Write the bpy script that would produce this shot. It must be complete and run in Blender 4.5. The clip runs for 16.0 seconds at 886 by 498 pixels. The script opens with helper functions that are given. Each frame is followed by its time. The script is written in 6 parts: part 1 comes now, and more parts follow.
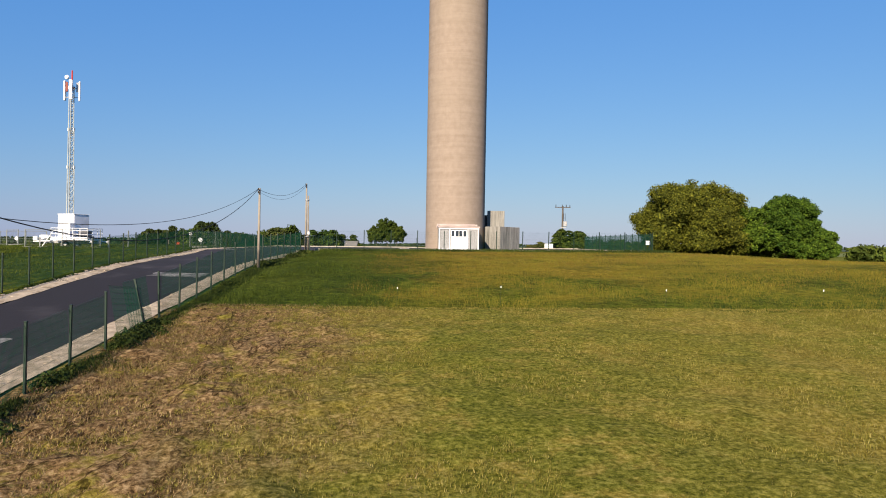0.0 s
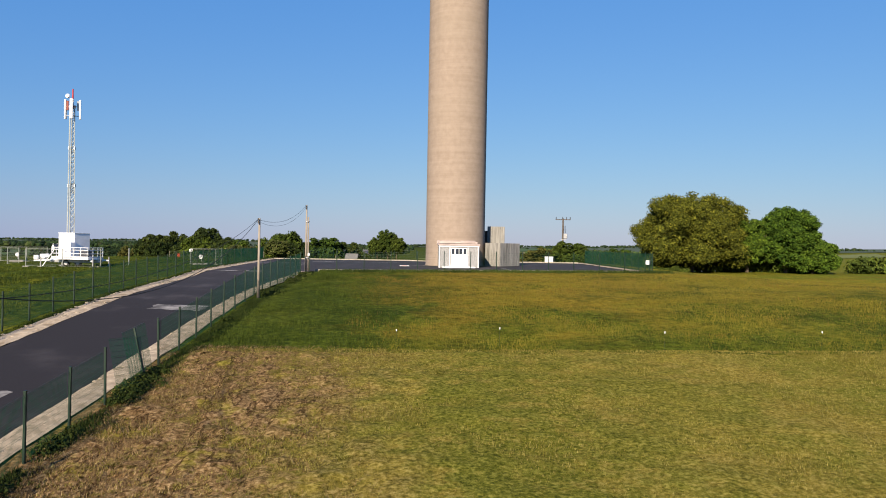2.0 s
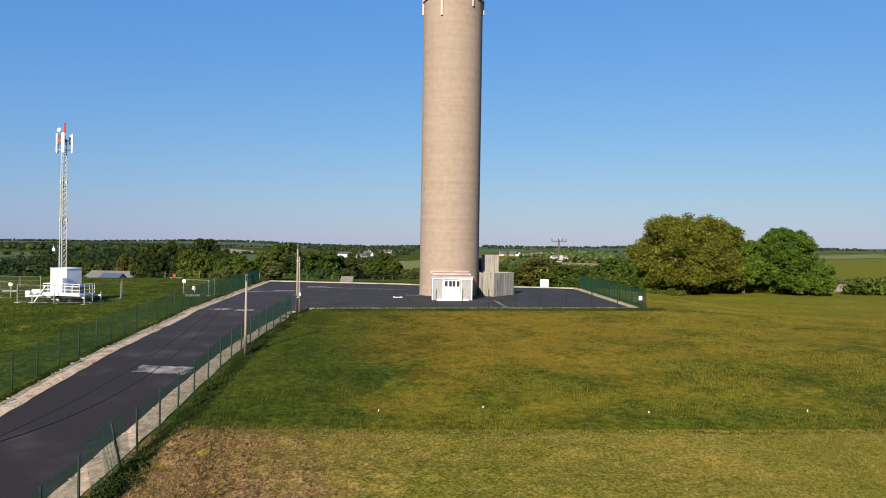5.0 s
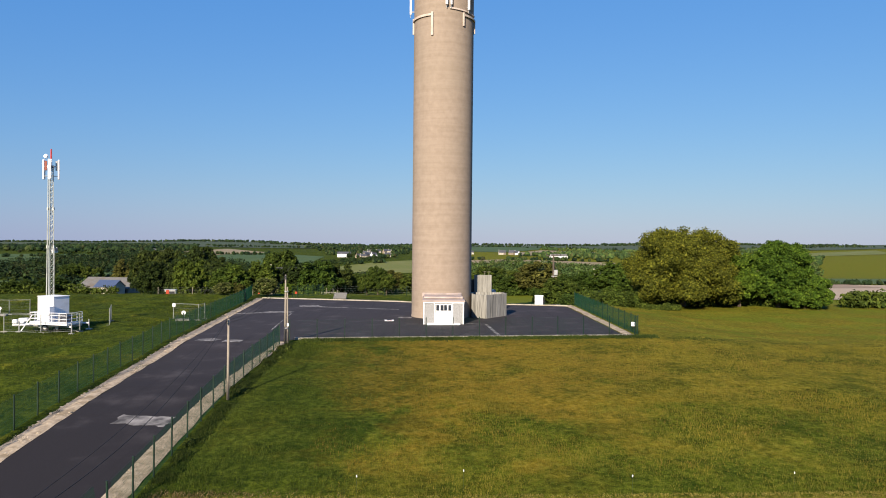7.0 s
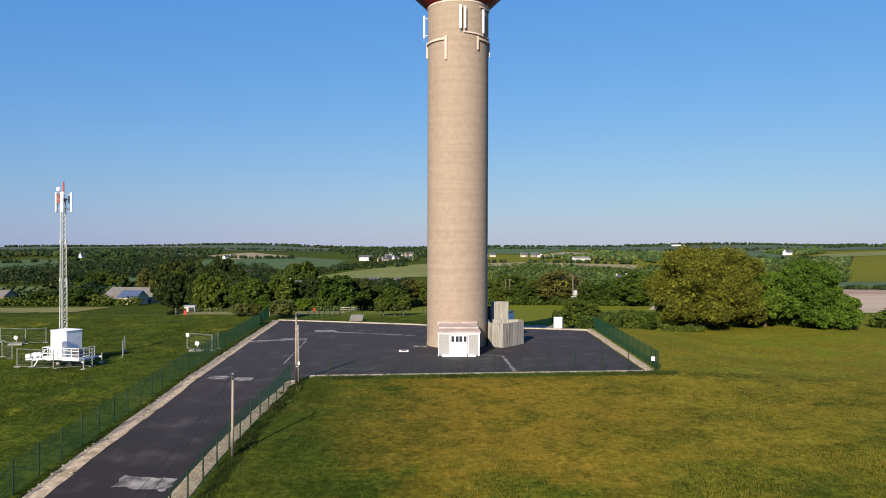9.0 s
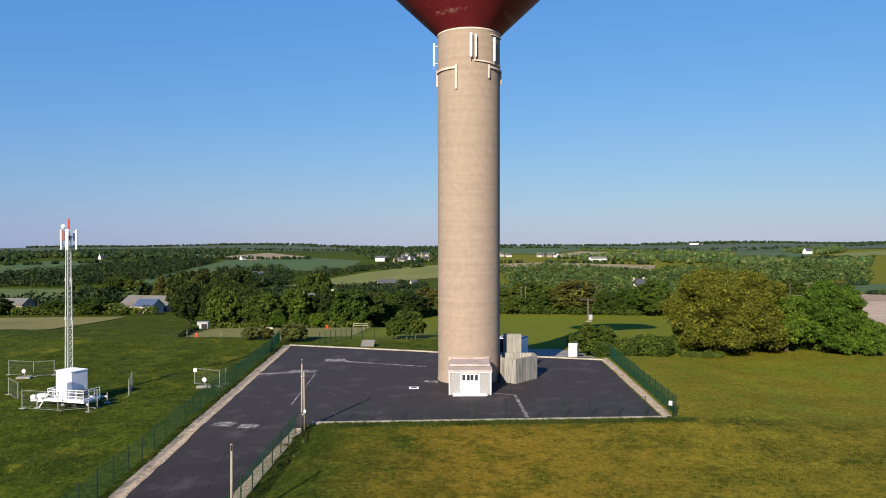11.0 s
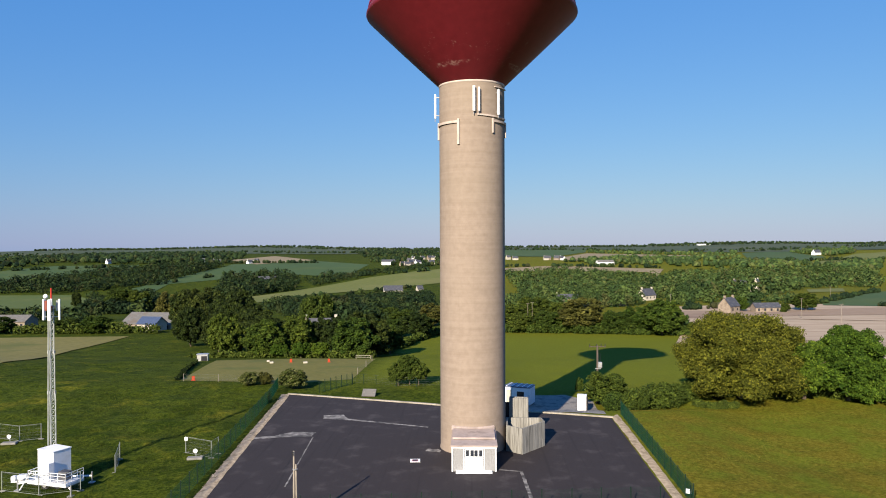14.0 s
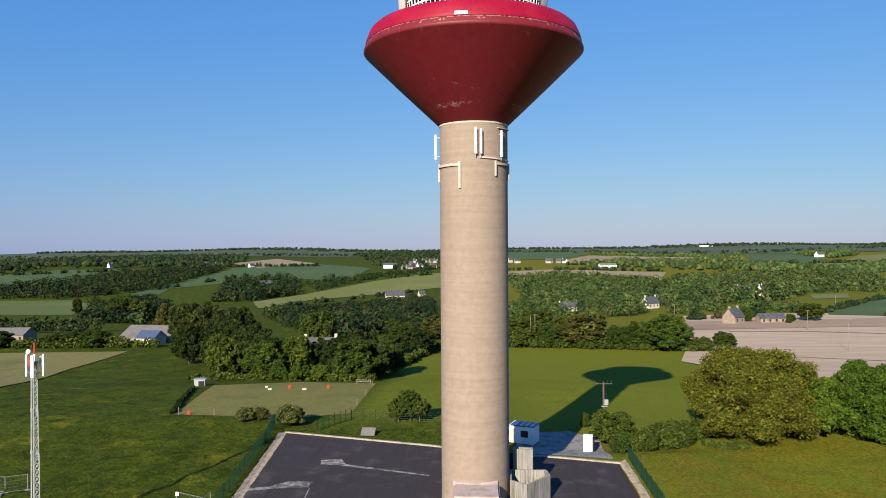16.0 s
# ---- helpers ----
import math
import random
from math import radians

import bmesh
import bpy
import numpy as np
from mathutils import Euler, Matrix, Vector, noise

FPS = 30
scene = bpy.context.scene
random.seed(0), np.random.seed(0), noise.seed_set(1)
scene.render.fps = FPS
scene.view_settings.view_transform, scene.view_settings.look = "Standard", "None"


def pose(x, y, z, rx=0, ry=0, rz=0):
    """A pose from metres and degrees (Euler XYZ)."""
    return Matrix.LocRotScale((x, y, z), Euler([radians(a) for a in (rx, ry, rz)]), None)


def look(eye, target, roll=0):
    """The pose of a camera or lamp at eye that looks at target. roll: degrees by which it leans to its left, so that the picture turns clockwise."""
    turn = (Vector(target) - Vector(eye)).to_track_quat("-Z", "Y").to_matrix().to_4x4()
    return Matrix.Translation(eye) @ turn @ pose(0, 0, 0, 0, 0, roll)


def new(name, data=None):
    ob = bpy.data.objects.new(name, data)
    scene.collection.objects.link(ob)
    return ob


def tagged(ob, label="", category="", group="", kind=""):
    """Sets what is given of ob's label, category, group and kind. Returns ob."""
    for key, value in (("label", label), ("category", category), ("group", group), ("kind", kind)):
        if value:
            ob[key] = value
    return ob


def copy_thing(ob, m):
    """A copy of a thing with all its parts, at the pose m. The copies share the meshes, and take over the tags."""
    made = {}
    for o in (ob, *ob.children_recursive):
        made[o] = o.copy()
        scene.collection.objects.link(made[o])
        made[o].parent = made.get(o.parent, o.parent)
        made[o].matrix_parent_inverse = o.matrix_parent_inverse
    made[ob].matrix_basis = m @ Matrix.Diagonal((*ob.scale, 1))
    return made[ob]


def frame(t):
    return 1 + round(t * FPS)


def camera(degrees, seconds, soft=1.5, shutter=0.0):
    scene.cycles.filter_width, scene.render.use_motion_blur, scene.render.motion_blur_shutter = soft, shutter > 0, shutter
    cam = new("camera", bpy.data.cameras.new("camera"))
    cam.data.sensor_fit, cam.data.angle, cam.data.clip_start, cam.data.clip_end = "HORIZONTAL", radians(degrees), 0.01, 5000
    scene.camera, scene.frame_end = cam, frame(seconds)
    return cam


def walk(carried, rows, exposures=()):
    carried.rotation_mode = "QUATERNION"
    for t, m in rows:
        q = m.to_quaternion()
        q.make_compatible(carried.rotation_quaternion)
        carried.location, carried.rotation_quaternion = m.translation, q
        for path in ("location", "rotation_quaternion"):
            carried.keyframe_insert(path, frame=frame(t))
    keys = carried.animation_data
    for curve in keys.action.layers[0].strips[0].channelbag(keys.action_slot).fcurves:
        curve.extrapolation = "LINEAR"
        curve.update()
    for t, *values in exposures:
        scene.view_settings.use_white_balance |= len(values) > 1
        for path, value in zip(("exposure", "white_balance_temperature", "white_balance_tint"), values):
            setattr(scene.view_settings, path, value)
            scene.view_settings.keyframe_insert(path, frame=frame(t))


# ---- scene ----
cam = camera(63.0, 16.0, 1.0)
PATH = [
    (0, (-2.823, -79.129, 0.800), (-2.319, -59.136, 0.629), 1.00),
    (0.5, (-2.776, -79.215, 1.199), (-2.285, -59.222, 1.032), 1.00),
    (1, (-2.753, -79.246, 1.656), (-2.264, -59.253, 1.487), 1.00),
    (1.5, (-2.756, -79.230, 2.153), (-2.269, -59.237, 1.991), 1.00),
    (2, (-2.769, -79.185, 2.678), (-2.290, -59.191, 2.529), 1.00),
    (2.5, (-2.769, -79.135, 3.220), (-2.299, -59.141, 3.086), 1.00),
    (3, (-2.723, -79.101, 3.780), (-2.256, -59.107, 3.662), 1.00),
    (3.5, (-2.615, -79.082, 4.363), (-2.145, -59.088, 4.243), 1.00),
    (4, (-2.461, -79.050, 4.971), (-1.999, -59.056, 4.852), 1.00),
    (6.5, (-1.240, -78.551, 8.374), (-0.769, -58.558, 8.170), 0.64),
    (7, (-1.064, -78.275, 9.096), (-0.596, -58.282, 8.893), 0.55),
    (7.5, (-0.892, -77.941, 9.816), (-0.437, -57.947, 9.629), 0.45),
    (8, (-0.682, -77.556, 10.534), (-0.319, -57.560, 10.364), 0.35),
    (8.5, (-0.454, -77.150, 11.307), (-0.342, -57.151, 11.149), 0.25),
    (9, (-0.248, -76.723, 12.143), (-0.392, -56.724, 11.980), 0.17),
    (11.5, (0.430, -74.199, 17.154), (-0.200, -54.210, 16.951), -0.07),
    (12, (0.509, -73.541, 18.247), (-0.158, -53.553, 18.049), -0.11),
    (12.5, (0.570, -72.842, 19.367), (-0.128, -52.855, 19.176), -0.15),
    (13, (0.621, -72.137, 20.500), (-0.107, -52.151, 20.309), -0.19),
    (13.5, (0.666, -71.430, 21.641), (-0.082, -51.445, 21.444), -0.22),
    (14, (0.699, -70.701, 22.798), (-0.072, -50.717, 22.612), -0.25),
    (14.5, (0.721, -69.937, 23.976), (-0.068, -49.953, 23.804), -0.28),
    (15, (0.730, -69.136, 25.176), (-0.074, -49.153, 25.018), -0.32),
    (15.5, (0.729, -68.316, 26.389), (-0.080, -48.333, 26.225), -0.34),
    (16, (0.722, -67.505, 27.601), (-0.104, -47.523, 27.447), -0.36),
]
walk(cam, [(t, look(eye, target, roll)) for t, eye, target, roll in PATH], [(0.0, 1.08, 6850, 11), (4.0, 1.08, 6800, 10), (16.0, 1.08, 6600, 9)])

# ---- world, sun ----
SUN_EL, SUN_AZ = 24.6, 199.4          # degrees; azimuth clockwise from +y
world = bpy.data.worlds.new("world")
scene.world = world
world.use_nodes = True
wn = world.node_tree
bg = wn.nodes["Background"]
sky = wn.nodes.new("ShaderNodeTexSky")
sky.sky_type = "NISHITA"
sky.sun_disc = False
sky.sun_elevation = radians(SUN_EL)
sky.sun_rotation = radians(SUN_AZ)
sky.air_density, sky.dust_density, sky.ozone_density = 1.6, 0.0, 0.0
last = sky.outputs[0]
for mode, colour in (("MULTIPLY", (0.284, 0.376, 0.425, 1)), ("ADD", (0.0, 1.22, 4.81, 1))):
    tint = wn.nodes.new("ShaderNodeMix")
    tint.data_type, tint.blend_type = "RGBA", mode
    tint.inputs["Factor"].default_value = 1.0
    tint.inputs[7].default_value = colour
    wn.links.new(last, tint.inputs[6])
    last = tint.outputs[2]
wn.links.new(last, bg.inputs[0])
bg.inputs[1].default_value = 0.05
sun = new("sun", bpy.data.lights.new("sun", "SUN"))
sun.data.energy, sun.data.angle, sun.data.color = 5.0, radians(0.55), (1.0, 0.86, 0.68)
az, el = radians(SUN_AZ), radians(SUN_EL)
sun_way = Vector((math.sin(az) * math.cos(el), math.cos(az) * math.cos(el), math.sin(el)))
sun.matrix_world = look(sun_way * 300, (0, 0, 0))


# ---- materials ----
def node_tree(name, rough=0.85, metal=0.0, spec=0.3):
    m = bpy.data.materials.new(name)
    m.use_nodes = True
    nt = m.node_tree
    b = nt.nodes["Principled BSDF"]
    b.inputs["Roughness"].default_value = rough
    b.inputs["Metallic"].default_value = metal
    b.inputs["Specular IOR Level"].default_value = spec
    return m, nt, b


def link(nt, a, b):
    nt.links.new(a, b)


def coords(nt, kind="world", stretch=(1, 1, 1)):
    if kind == "world":
        out = nt.nodes.new("ShaderNodeNewGeometry").outputs["Position"]
    else:
        out = nt.nodes.new("ShaderNodeTexCoord").outputs["Object"]
    mp = nt.nodes.new("ShaderNodeMapping")
    mp.inputs["Scale"].default_value = stretch
    link(nt, out, mp.inputs[0])
    return mp.outputs[0]


def noise_tex(nt, vec, scale, detail=4.0, rough=0.55):
    n = nt.nodes.new("ShaderNodeTexNoise")
    n.inputs["Scale"].default_value = scale
    n.inputs["Detail"].default_value = detail
    n.inputs["Roughness"].default_value = rough
    link(nt, vec, n.inputs["Vector"])
    return n.outputs["Fac"]


def ramp(nt, fac, stops):
    r = nt.nodes.new("ShaderNodeValToRGB")
    e = r.color_ramp.elements
    while len(e) < len(stops):
        e.new(0.5)
    for k, (p, c) in enumerate(stops):
        e[k].position = p
        e[k].color = (*c, 1) if len(c) == 3 else c
    link(nt, fac, r.inputs[0])
    return r.outputs[0]


def mask(nt, fac, lo, hi):
    r = nt.nodes.new("ShaderNodeMapRange")
    r.interpolation_type = "SMOOTHSTEP"
    r.inputs["From Min"].default_value, r.inputs["From Max"].default_value = lo, hi
    link(nt, fac, r.inputs["Value"])
    return r.outputs[0]


def mixc(nt, fac, a, b, mode="MIX"):
    m = nt.nodes.new("ShaderNodeMix")
    m.data_type, m.blend_type = "RGBA", mode
    if isinstance(fac, (int, float)):
        m.inputs["Factor"].default_value = fac
    else:
        link(nt, fac, m.inputs["Factor"])
    for sock, v in ((m.inputs[6], a), (m.inputs[7], b)):
        if isinstance(v, tuple):
            sock.default_value = (*v, 1)
        else:
            link(nt, v, sock)
    return m.outputs[2]


def math_node(nt, op, a, b=None):
    m = nt.nodes.new("ShaderNodeMath")
    m.operation = op
    for sock, v in ((m.inputs[0], a), (m.inputs[1], b)):
        if v is None:
            continue
        if isinstance(v, (int, float)):
            sock.default_value = v
        else:
            link(nt, v, sock)
    return m.outputs[0]


def bump(nt, b, height, strength=0.3, dist=0.02):
    n = nt.nodes.new("ShaderNodeBump")
    n.inputs["Strength"].default_value, n.inputs["Distance"].default_value = strength, dist
    link(nt, height, n.inputs["Height"])
    link(nt, n.outputs[0], b.inputs["Normal"])


def plain(name, a, b_col, scale=3.0, big=0.3, stain=None, rough=0.8, metal=0.0, relief=0.2, dist=0.01, kind="object", stretch=(1, 1, 1), spec=0.3, rand=0.0):
    """Two-scale noisy surface: a to b_col by the fine noise, stain by the coarse one; rand varies the value from piece to piece."""
    m, nt, bs = node_tree(name, rough, metal, spec)
    v = coords(nt, kind, stretch)
    fine = noise_tex(nt, v, scale, 5)
    col = ramp(nt, fine, [(0.3, a), (0.7, b_col)])
    if stain:
        coarse = noise_tex(nt, v, big, 3)
        col = mixc(nt, mask(nt, coarse, 0.5, 0.68), col, stain)
    if rand:
        oi = nt.nodes.new("ShaderNodeObjectInfo").outputs["Random"]
        h = nt.nodes.new("ShaderNodeHueSaturation")
        link(nt, math_node(nt, "ADD", math_node(nt, "MULTIPLY", oi, rand), 1 - rand / 2), h.inputs["Value"])
        link(nt, col, h.inputs["Color"])
        col = h.outputs[0]
    link(nt, col, bs.inputs["Base Color"])
    if relief:
        bump(nt, bs, fine, relief, dist)
    return m


def leaf_mat(name, dark, light, tint, clump=0.6, deep=0.75):
    """Foliage: every leaf its own shade, clumps lighter and darker."""
    m, nt, bs = node_tree(name, 0.7, 0.0, 0.1)
    isl = nt.nodes.new("ShaderNodeNewGeometry").outputs["Random Per Island"]
    col = ramp(nt, isl, [(0.0, dark), (0.65, light), (1.0, tint)])
    v = coords(nt, "object")
    n = noise_tex(nt, v, clump, 3)
    col = mixc(nt, math_node(nt, "MULTIPLY", mask(nt, n, 0.4, 0.62), deep), col, tuple(c * 0.6 for c in dark))
    oi = nt.nodes.new("ShaderNodeObjectInfo").outputs["Random"]
    h = nt.nodes.new("ShaderNodeHueSaturation")
    link(nt, math_node(nt, "ADD", math_node(nt, "MULTIPLY", oi, 0.45), 0.78), h.inputs["Value"])
    link(nt, math_node(nt, "ADD", math_node(nt, "MULTIPLY", oi, -0.03), 0.515), h.inputs["Hue"])
    link(nt, col, h.inputs["Color"])
    link(nt, h.outputs[0], bs.inputs["Base Color"])
    return m


def wood_mat(name, stops):
    """Mixed woodland: whole crowns differ in colour, sprays differ in shade."""
    m, nt, bs = node_tree(name, 0.8, 0.0, 0.08)
    isl = nt.nodes.new("ShaderNodeNewGeometry").outputs["Random Per Island"]
    cell = nt.nodes.new("ShaderNodeTexVoronoi")
    cell.inputs["Scale"].default_value = 0.11
    cell.voronoi_dimensions = "2D"
    link(nt, coords(nt, "object"), cell.inputs["Vector"])
    sep = nt.nodes.new("ShaderNodeSeparateColor")
    link(nt, cell.outputs["Color"], sep.inputs[0])
    col = ramp(nt, sep.outputs[0], stops)
    h = nt.nodes.new("ShaderNodeHueSaturation")
    link(nt, math_node(nt, "ADD", math_node(nt, "MULTIPLY", isl, 0.7), 0.65), h.inputs["Value"])
    link(nt, col, h.inputs["Color"])
    link(nt, h.outputs[0], bs.inputs["Base Color"])
    return m


def grass_ground():
    """Meadow: mown and sun-bleached below the stake line, long and seeding above it, worn bare beside the lane."""
    m, nt, bs = node_tree("meadow", 1.0, 0.0, 0.04)
    pos = nt.nodes.new("ShaderNodeNewGeometry").outputs["Position"]
    sep = nt.nodes.new("ShaderNodeSeparateXYZ")
    link(nt, pos, sep.inputs[0])
    X, Y = sep.outputs[0], sep.outputs[1]
    v = coords(nt)

    def mul(a, b):
        return math_node(nt, "MULTIPLY", a, b)

    def add(a, b):
        return math_node(nt, "ADD", a, b)

    def inv(a):
        return math_node(nt, "SUBTRACT", 1.0, a)

    fine = noise_tex(nt, v, 2.6, 7, 0.78)
    grit = noise_tex(nt, v, 7.0, 5, 0.75)
    tuft = noise_tex(nt, v, 0.8, 6, 0.7)
    clump = noise_tex(nt, v, 0.22, 6, 0.65)
    broad = noise_tex(nt, v, 0.07, 5, 0.6)
    gold = noise_tex(nt, v, 0.13, 6, 0.68)
    drift = noise_tex(nt, coords(nt, "world", (1.0, 0.6, 1.0)), 0.1, 6, 0.66)

    def blend(dark, mid, light, fac=fine):
        return ramp(nt, fac, [(0.36, dark), (0.5, mid), (0.64, light)])

    green = blend((0.017, 0.028, 0.0026), (0.042, 0.060, 0.0050), (0.090, 0.108, 0.0110))
    lush = blend((0.013, 0.023, 0.0030), (0.032, 0.048, 0.0056), (0.068, 0.088, 0.0120))
    russet = blend((0.080, 0.058, 0.0070), (0.150, 0.102, 0.0110), (0.220, 0.154, 0.0250))
    olive = blend((0.064, 0.064, 0.0060), (0.116, 0.112, 0.0110), (0.178, 0.168, 0.0220))
    lawn = blend((0.078, 0.094, 0.0080), (0.110, 0.128, 0.0115), (0.148, 0.164, 0.0180))
    hay = blend((0.080, 0.062, 0.0100), (0.176, 0.137, 0.0240), (0.300, 0.238, 0.0660), grit)
    regrowth = blend((0.030, 0.038, 0.0045), (0.094, 0.096, 0.0115), (0.195, 0.182, 0.0340), grit)
    bare = blend((0.034, 0.019, 0.0080), (0.158, 0.095, 0.0400), (0.330, 0.226, 0.1150), grit)
    # upper meadow in front of the yard: russet drifts along its top, rank dark growth by the lane, a green strip at its foot
    front = mul(mul(mask(nt, Y, -60, -44), inv(mask(nt, Y, -10, -6))), mask(nt, X, -15, -12))
    up = mixc(nt, mask(nt, broad, 0.40, 0.58), green, olive)
    top = mul(mask(nt, add(Y, mul(clump, 16.0)), -34.0, -16.0), mask(nt, add(X, mul(clump, 12.0)), -6.0, 6.0))
    up = mixc(nt, mul(mask(nt, add(mul(top, 0.3), gold), 0.50, 0.66), 0.92), up, russet)
    up = mixc(nt, mul(mask(nt, add(X, mul(clump, 20.0)), 10.0, 34.0), 0.7), up, mixc(nt, mask(nt, gold, 0.42, 0.6), green, olive))
    up = mixc(nt, mul(mask(nt, gold, 0.46, 0.36), 0.7), up, green)
    up = mixc(nt, mul(mask(nt, drift, 0.54, 0.64), 0.55), up, lush)
    up = mixc(nt, mul(inv(mask(nt, add(X, mul(broad, 14.0)), -6.0, 9.0)), 0.7), up, lush)
    up = mixc(nt, mul(inv(mask(nt, add(Y, mul(clump, 5.0)), -43.0, -40.5)), 0.75), up, green)
    # the other meadows: tussocky green on the mast's side, ripening on the far side of the yard, grazed lawn behind
    side = mask(nt, X, -2, 14)
    rest = mixc(nt, mul(mask(nt, drift, 0.47, 0.60), 0.85), green, lush)
    rest = mixc(nt, mul(mask(nt, gold, 0.55, 0.66), 0.6), rest, olive)
    ripe = mixc(nt, mask(nt, gold, 0.40, 0.54), lawn, olive)
    ripe = mixc(nt, mul(mask(nt, add(gold, mul(mask(nt, Y, 34, 10), 0.06)), 0.54, 0.68), 0.45), ripe, russet)
    rest = mixc(nt, mul(side, 0.88), rest, ripe)
    behind = mul(mul(mask(nt, Y, 36, 60), inv(mask(nt, Y, 180, 230))), mask(nt, X, -24, -16))
    col = mixc(nt, front, mixc(nt, mul(behind, 0.92), rest, lawn), up)
    rough = inv(mul(add(behind, mul(side, inv(front))), 0.72))
    col = mixc(nt, mul(mul(mask(nt, tuft, 0.5, 0.36), 0.45), rough), col, mixc(nt, 1.0, col, (1.4, 1.3, 1.15), "MULTIPLY"))
    # Rank clumps, with the shade among tussocks painted in as darker colour.
    rank = mixc(nt, 1.0, col, (0.42, 0.55, 0.5), "MULTIPLY")
    col = mixc(nt, mul(mul(mask(nt, tuft, 0.5, 0.62), 0.75), rough), col, rank)
    col = mixc(nt, mul(mul(mask(nt, clump, 0.52, 0.61), 0.7), rough), col, rank)
    # mown part: matted hay with regrowth, and the worn bank by the lane with its turf torn open
    line = add(Y, mul(noise_tex(nt, v, 0.5, 3), 1.1))
    is_mown = mul(inv(mask(nt, line, -46.5, -46.1)), mask(nt, X, -15.0, -13.6))
    cut = mixc(nt, mul(mask(nt, add(clump, mul(tuft, 0.45)), 0.66, 0.84), 0.75), hay, regrowth)
    cut = mixc(nt, mul(mask(nt, add(X, mul(clump, 14.0)), 14.0, 26.0), 0.35), cut, lawn)
    strip_green = mul(mask(nt, add(X, mul(clump, 8.0)), -3.0, 3.0), inv(mask(nt, add(X, mul(clump, 14.0)), 8.0, 15.0)))
    cut = mixc(nt, mul(mul(strip_green, mask(nt, tuft, 0.36, 0.52)), 0.92), cut, regrowth)
    bank = inv(mask(nt, add(X, mul(clump, 11.0)), -4.0, 3.0))
    cut = mixc(nt, mul(bank, mask(nt, tuft, 0.36, 0.5)), cut, bare)
    knot = noise_tex(nt, v, 1.7, 6, 0.7)
    shag = mixc(nt, 1.0, cut, (0.42, 0.48, 0.34), "MULTIPLY")
    cut = mixc(nt, mul(mask(nt, knot, 0.53, 0.62), add(mul(bank, 0.45), 0.45)), cut, shag)
    crack = noise_tex(nt, coords(nt, "world", (1.2, 0.28, 1.0)), 0.9, 4, 0.6)
    line_of = math_node(nt, "ABSOLUTE", math_node(nt, "SUBTRACT", crack, 0.5))
    gap = mixc(nt, 1.0, cut, (0.25, 0.22, 0.2), "MULTIPLY")
    cut = mixc(nt, mul(mul(bank, inv(mask(nt, line_of, 0.006, 0.024))), 0.85), cut, gap)
    col = mixc(nt, is_mown, col, cut)
    link(nt, col, bs.inputs["Base Color"])
    bump(nt, bs, add(add(fine, mul(grit, 0.4)), mul(tuft, 1.0)), 0.6, 0.12)
    return m


def asphalt_mat():
    m, nt, bs = node_tree("asphalt", 0.88, 0.0, 0.2)
    v = coords(nt)
    fine = noise_tex(nt, v, 28, 4, 0.7)
    mid = noise_tex(nt, v, 0.35, 5, 0.6)
    col = ramp(nt, fine, [(0.3, (0.0098, 0.0085, 0.0096)), (0.7, (0.0240, 0.0208, 0.0228))])
    col = mixc(nt, math_node(nt, "MULTIPLY", mask(nt, mid, 0.5, 0.72), 0.45), col, (0.0480, 0.0430, 0.0450))
    lanes = noise_tex(nt, coords(nt, "world", (2.2, 0.05, 1)), 1.0, 3)
    sep = nt.nodes.new("ShaderNodeSeparateXYZ")
    link(nt, v, sep.inputs[0])
    grey = mixc(nt, 1.0, col, (1.75, 1.72, 1.7), "MULTIPLY")
    yard = mask(nt, math_node(nt, "ADD", sep.outputs[1], math_node(nt, "MULTIPLY", mid, 30.0)), -28.0, 12.0)
    col = mixc(nt, yard, col, grey)
    col = mixc(nt, math_node(nt, "MULTIPLY", mask(nt, lanes, 0.55, 0.7), 0.35), col, (0.0130, 0.0115, 0.0130))
    link(nt, col, bs.inputs["Base Color"])
    bump(nt, bs, fine, 0.25, 0.008)
    return m


def concrete_tower_mat():
    """Board-marked shaft: casting lifts as faint rings, stains running down."""
    m, nt, bs = node_tree("shaft_concrete", 0.9, 0.0, 0.2)
    v = coords(nt, "object")
    fine = noise_tex(nt, v, 1.6, 6, 0.65)
    rings = noise_tex(nt, coords(nt, "object", (0.06, 0.06, 1.9)), 1.0, 4, 0.7)
    runs = noise_tex(nt, coords(nt, "object", (1.3, 1.3, 0.05)), 1.0, 4, 0.6)
    broad = noise_tex(nt, v, 0.12, 3)
    col = ramp(nt, fine, [(0.3, (0.2022, 0.1611, 0.1307)), (0.7, (0.2478, 0.2014, 0.1657))])
    col = mixc(nt, math_node(nt, "MULTIPLY", mask(nt, rings, 0.48, 0.66), 0.3), col, (0.2782, 0.2295, 0.1915))
    col = mixc(nt, math_node(nt, "MULTIPLY", mask(nt, rings, 0.5, 0.36), 0.2), col, (0.1683, 0.1309, 0.0997))
    col = mixc(nt, math_node(nt, "MULTIPLY", mask(nt, runs, 0.56, 0.74), 0.28), col, (0.1683, 0.1371, 0.1059))
    col = mixc(nt, math_node(nt, "MULTIPLY", mask(nt, broad, 0.45, 0.7), 0.35), col, (0.2244, 0.187, 0.1496))
    link(nt, col, bs.inputs["Base Color"])
    bump(nt, bs, math_node(nt, "ADD", rings, fine), 0.25, 0.03)
    return m


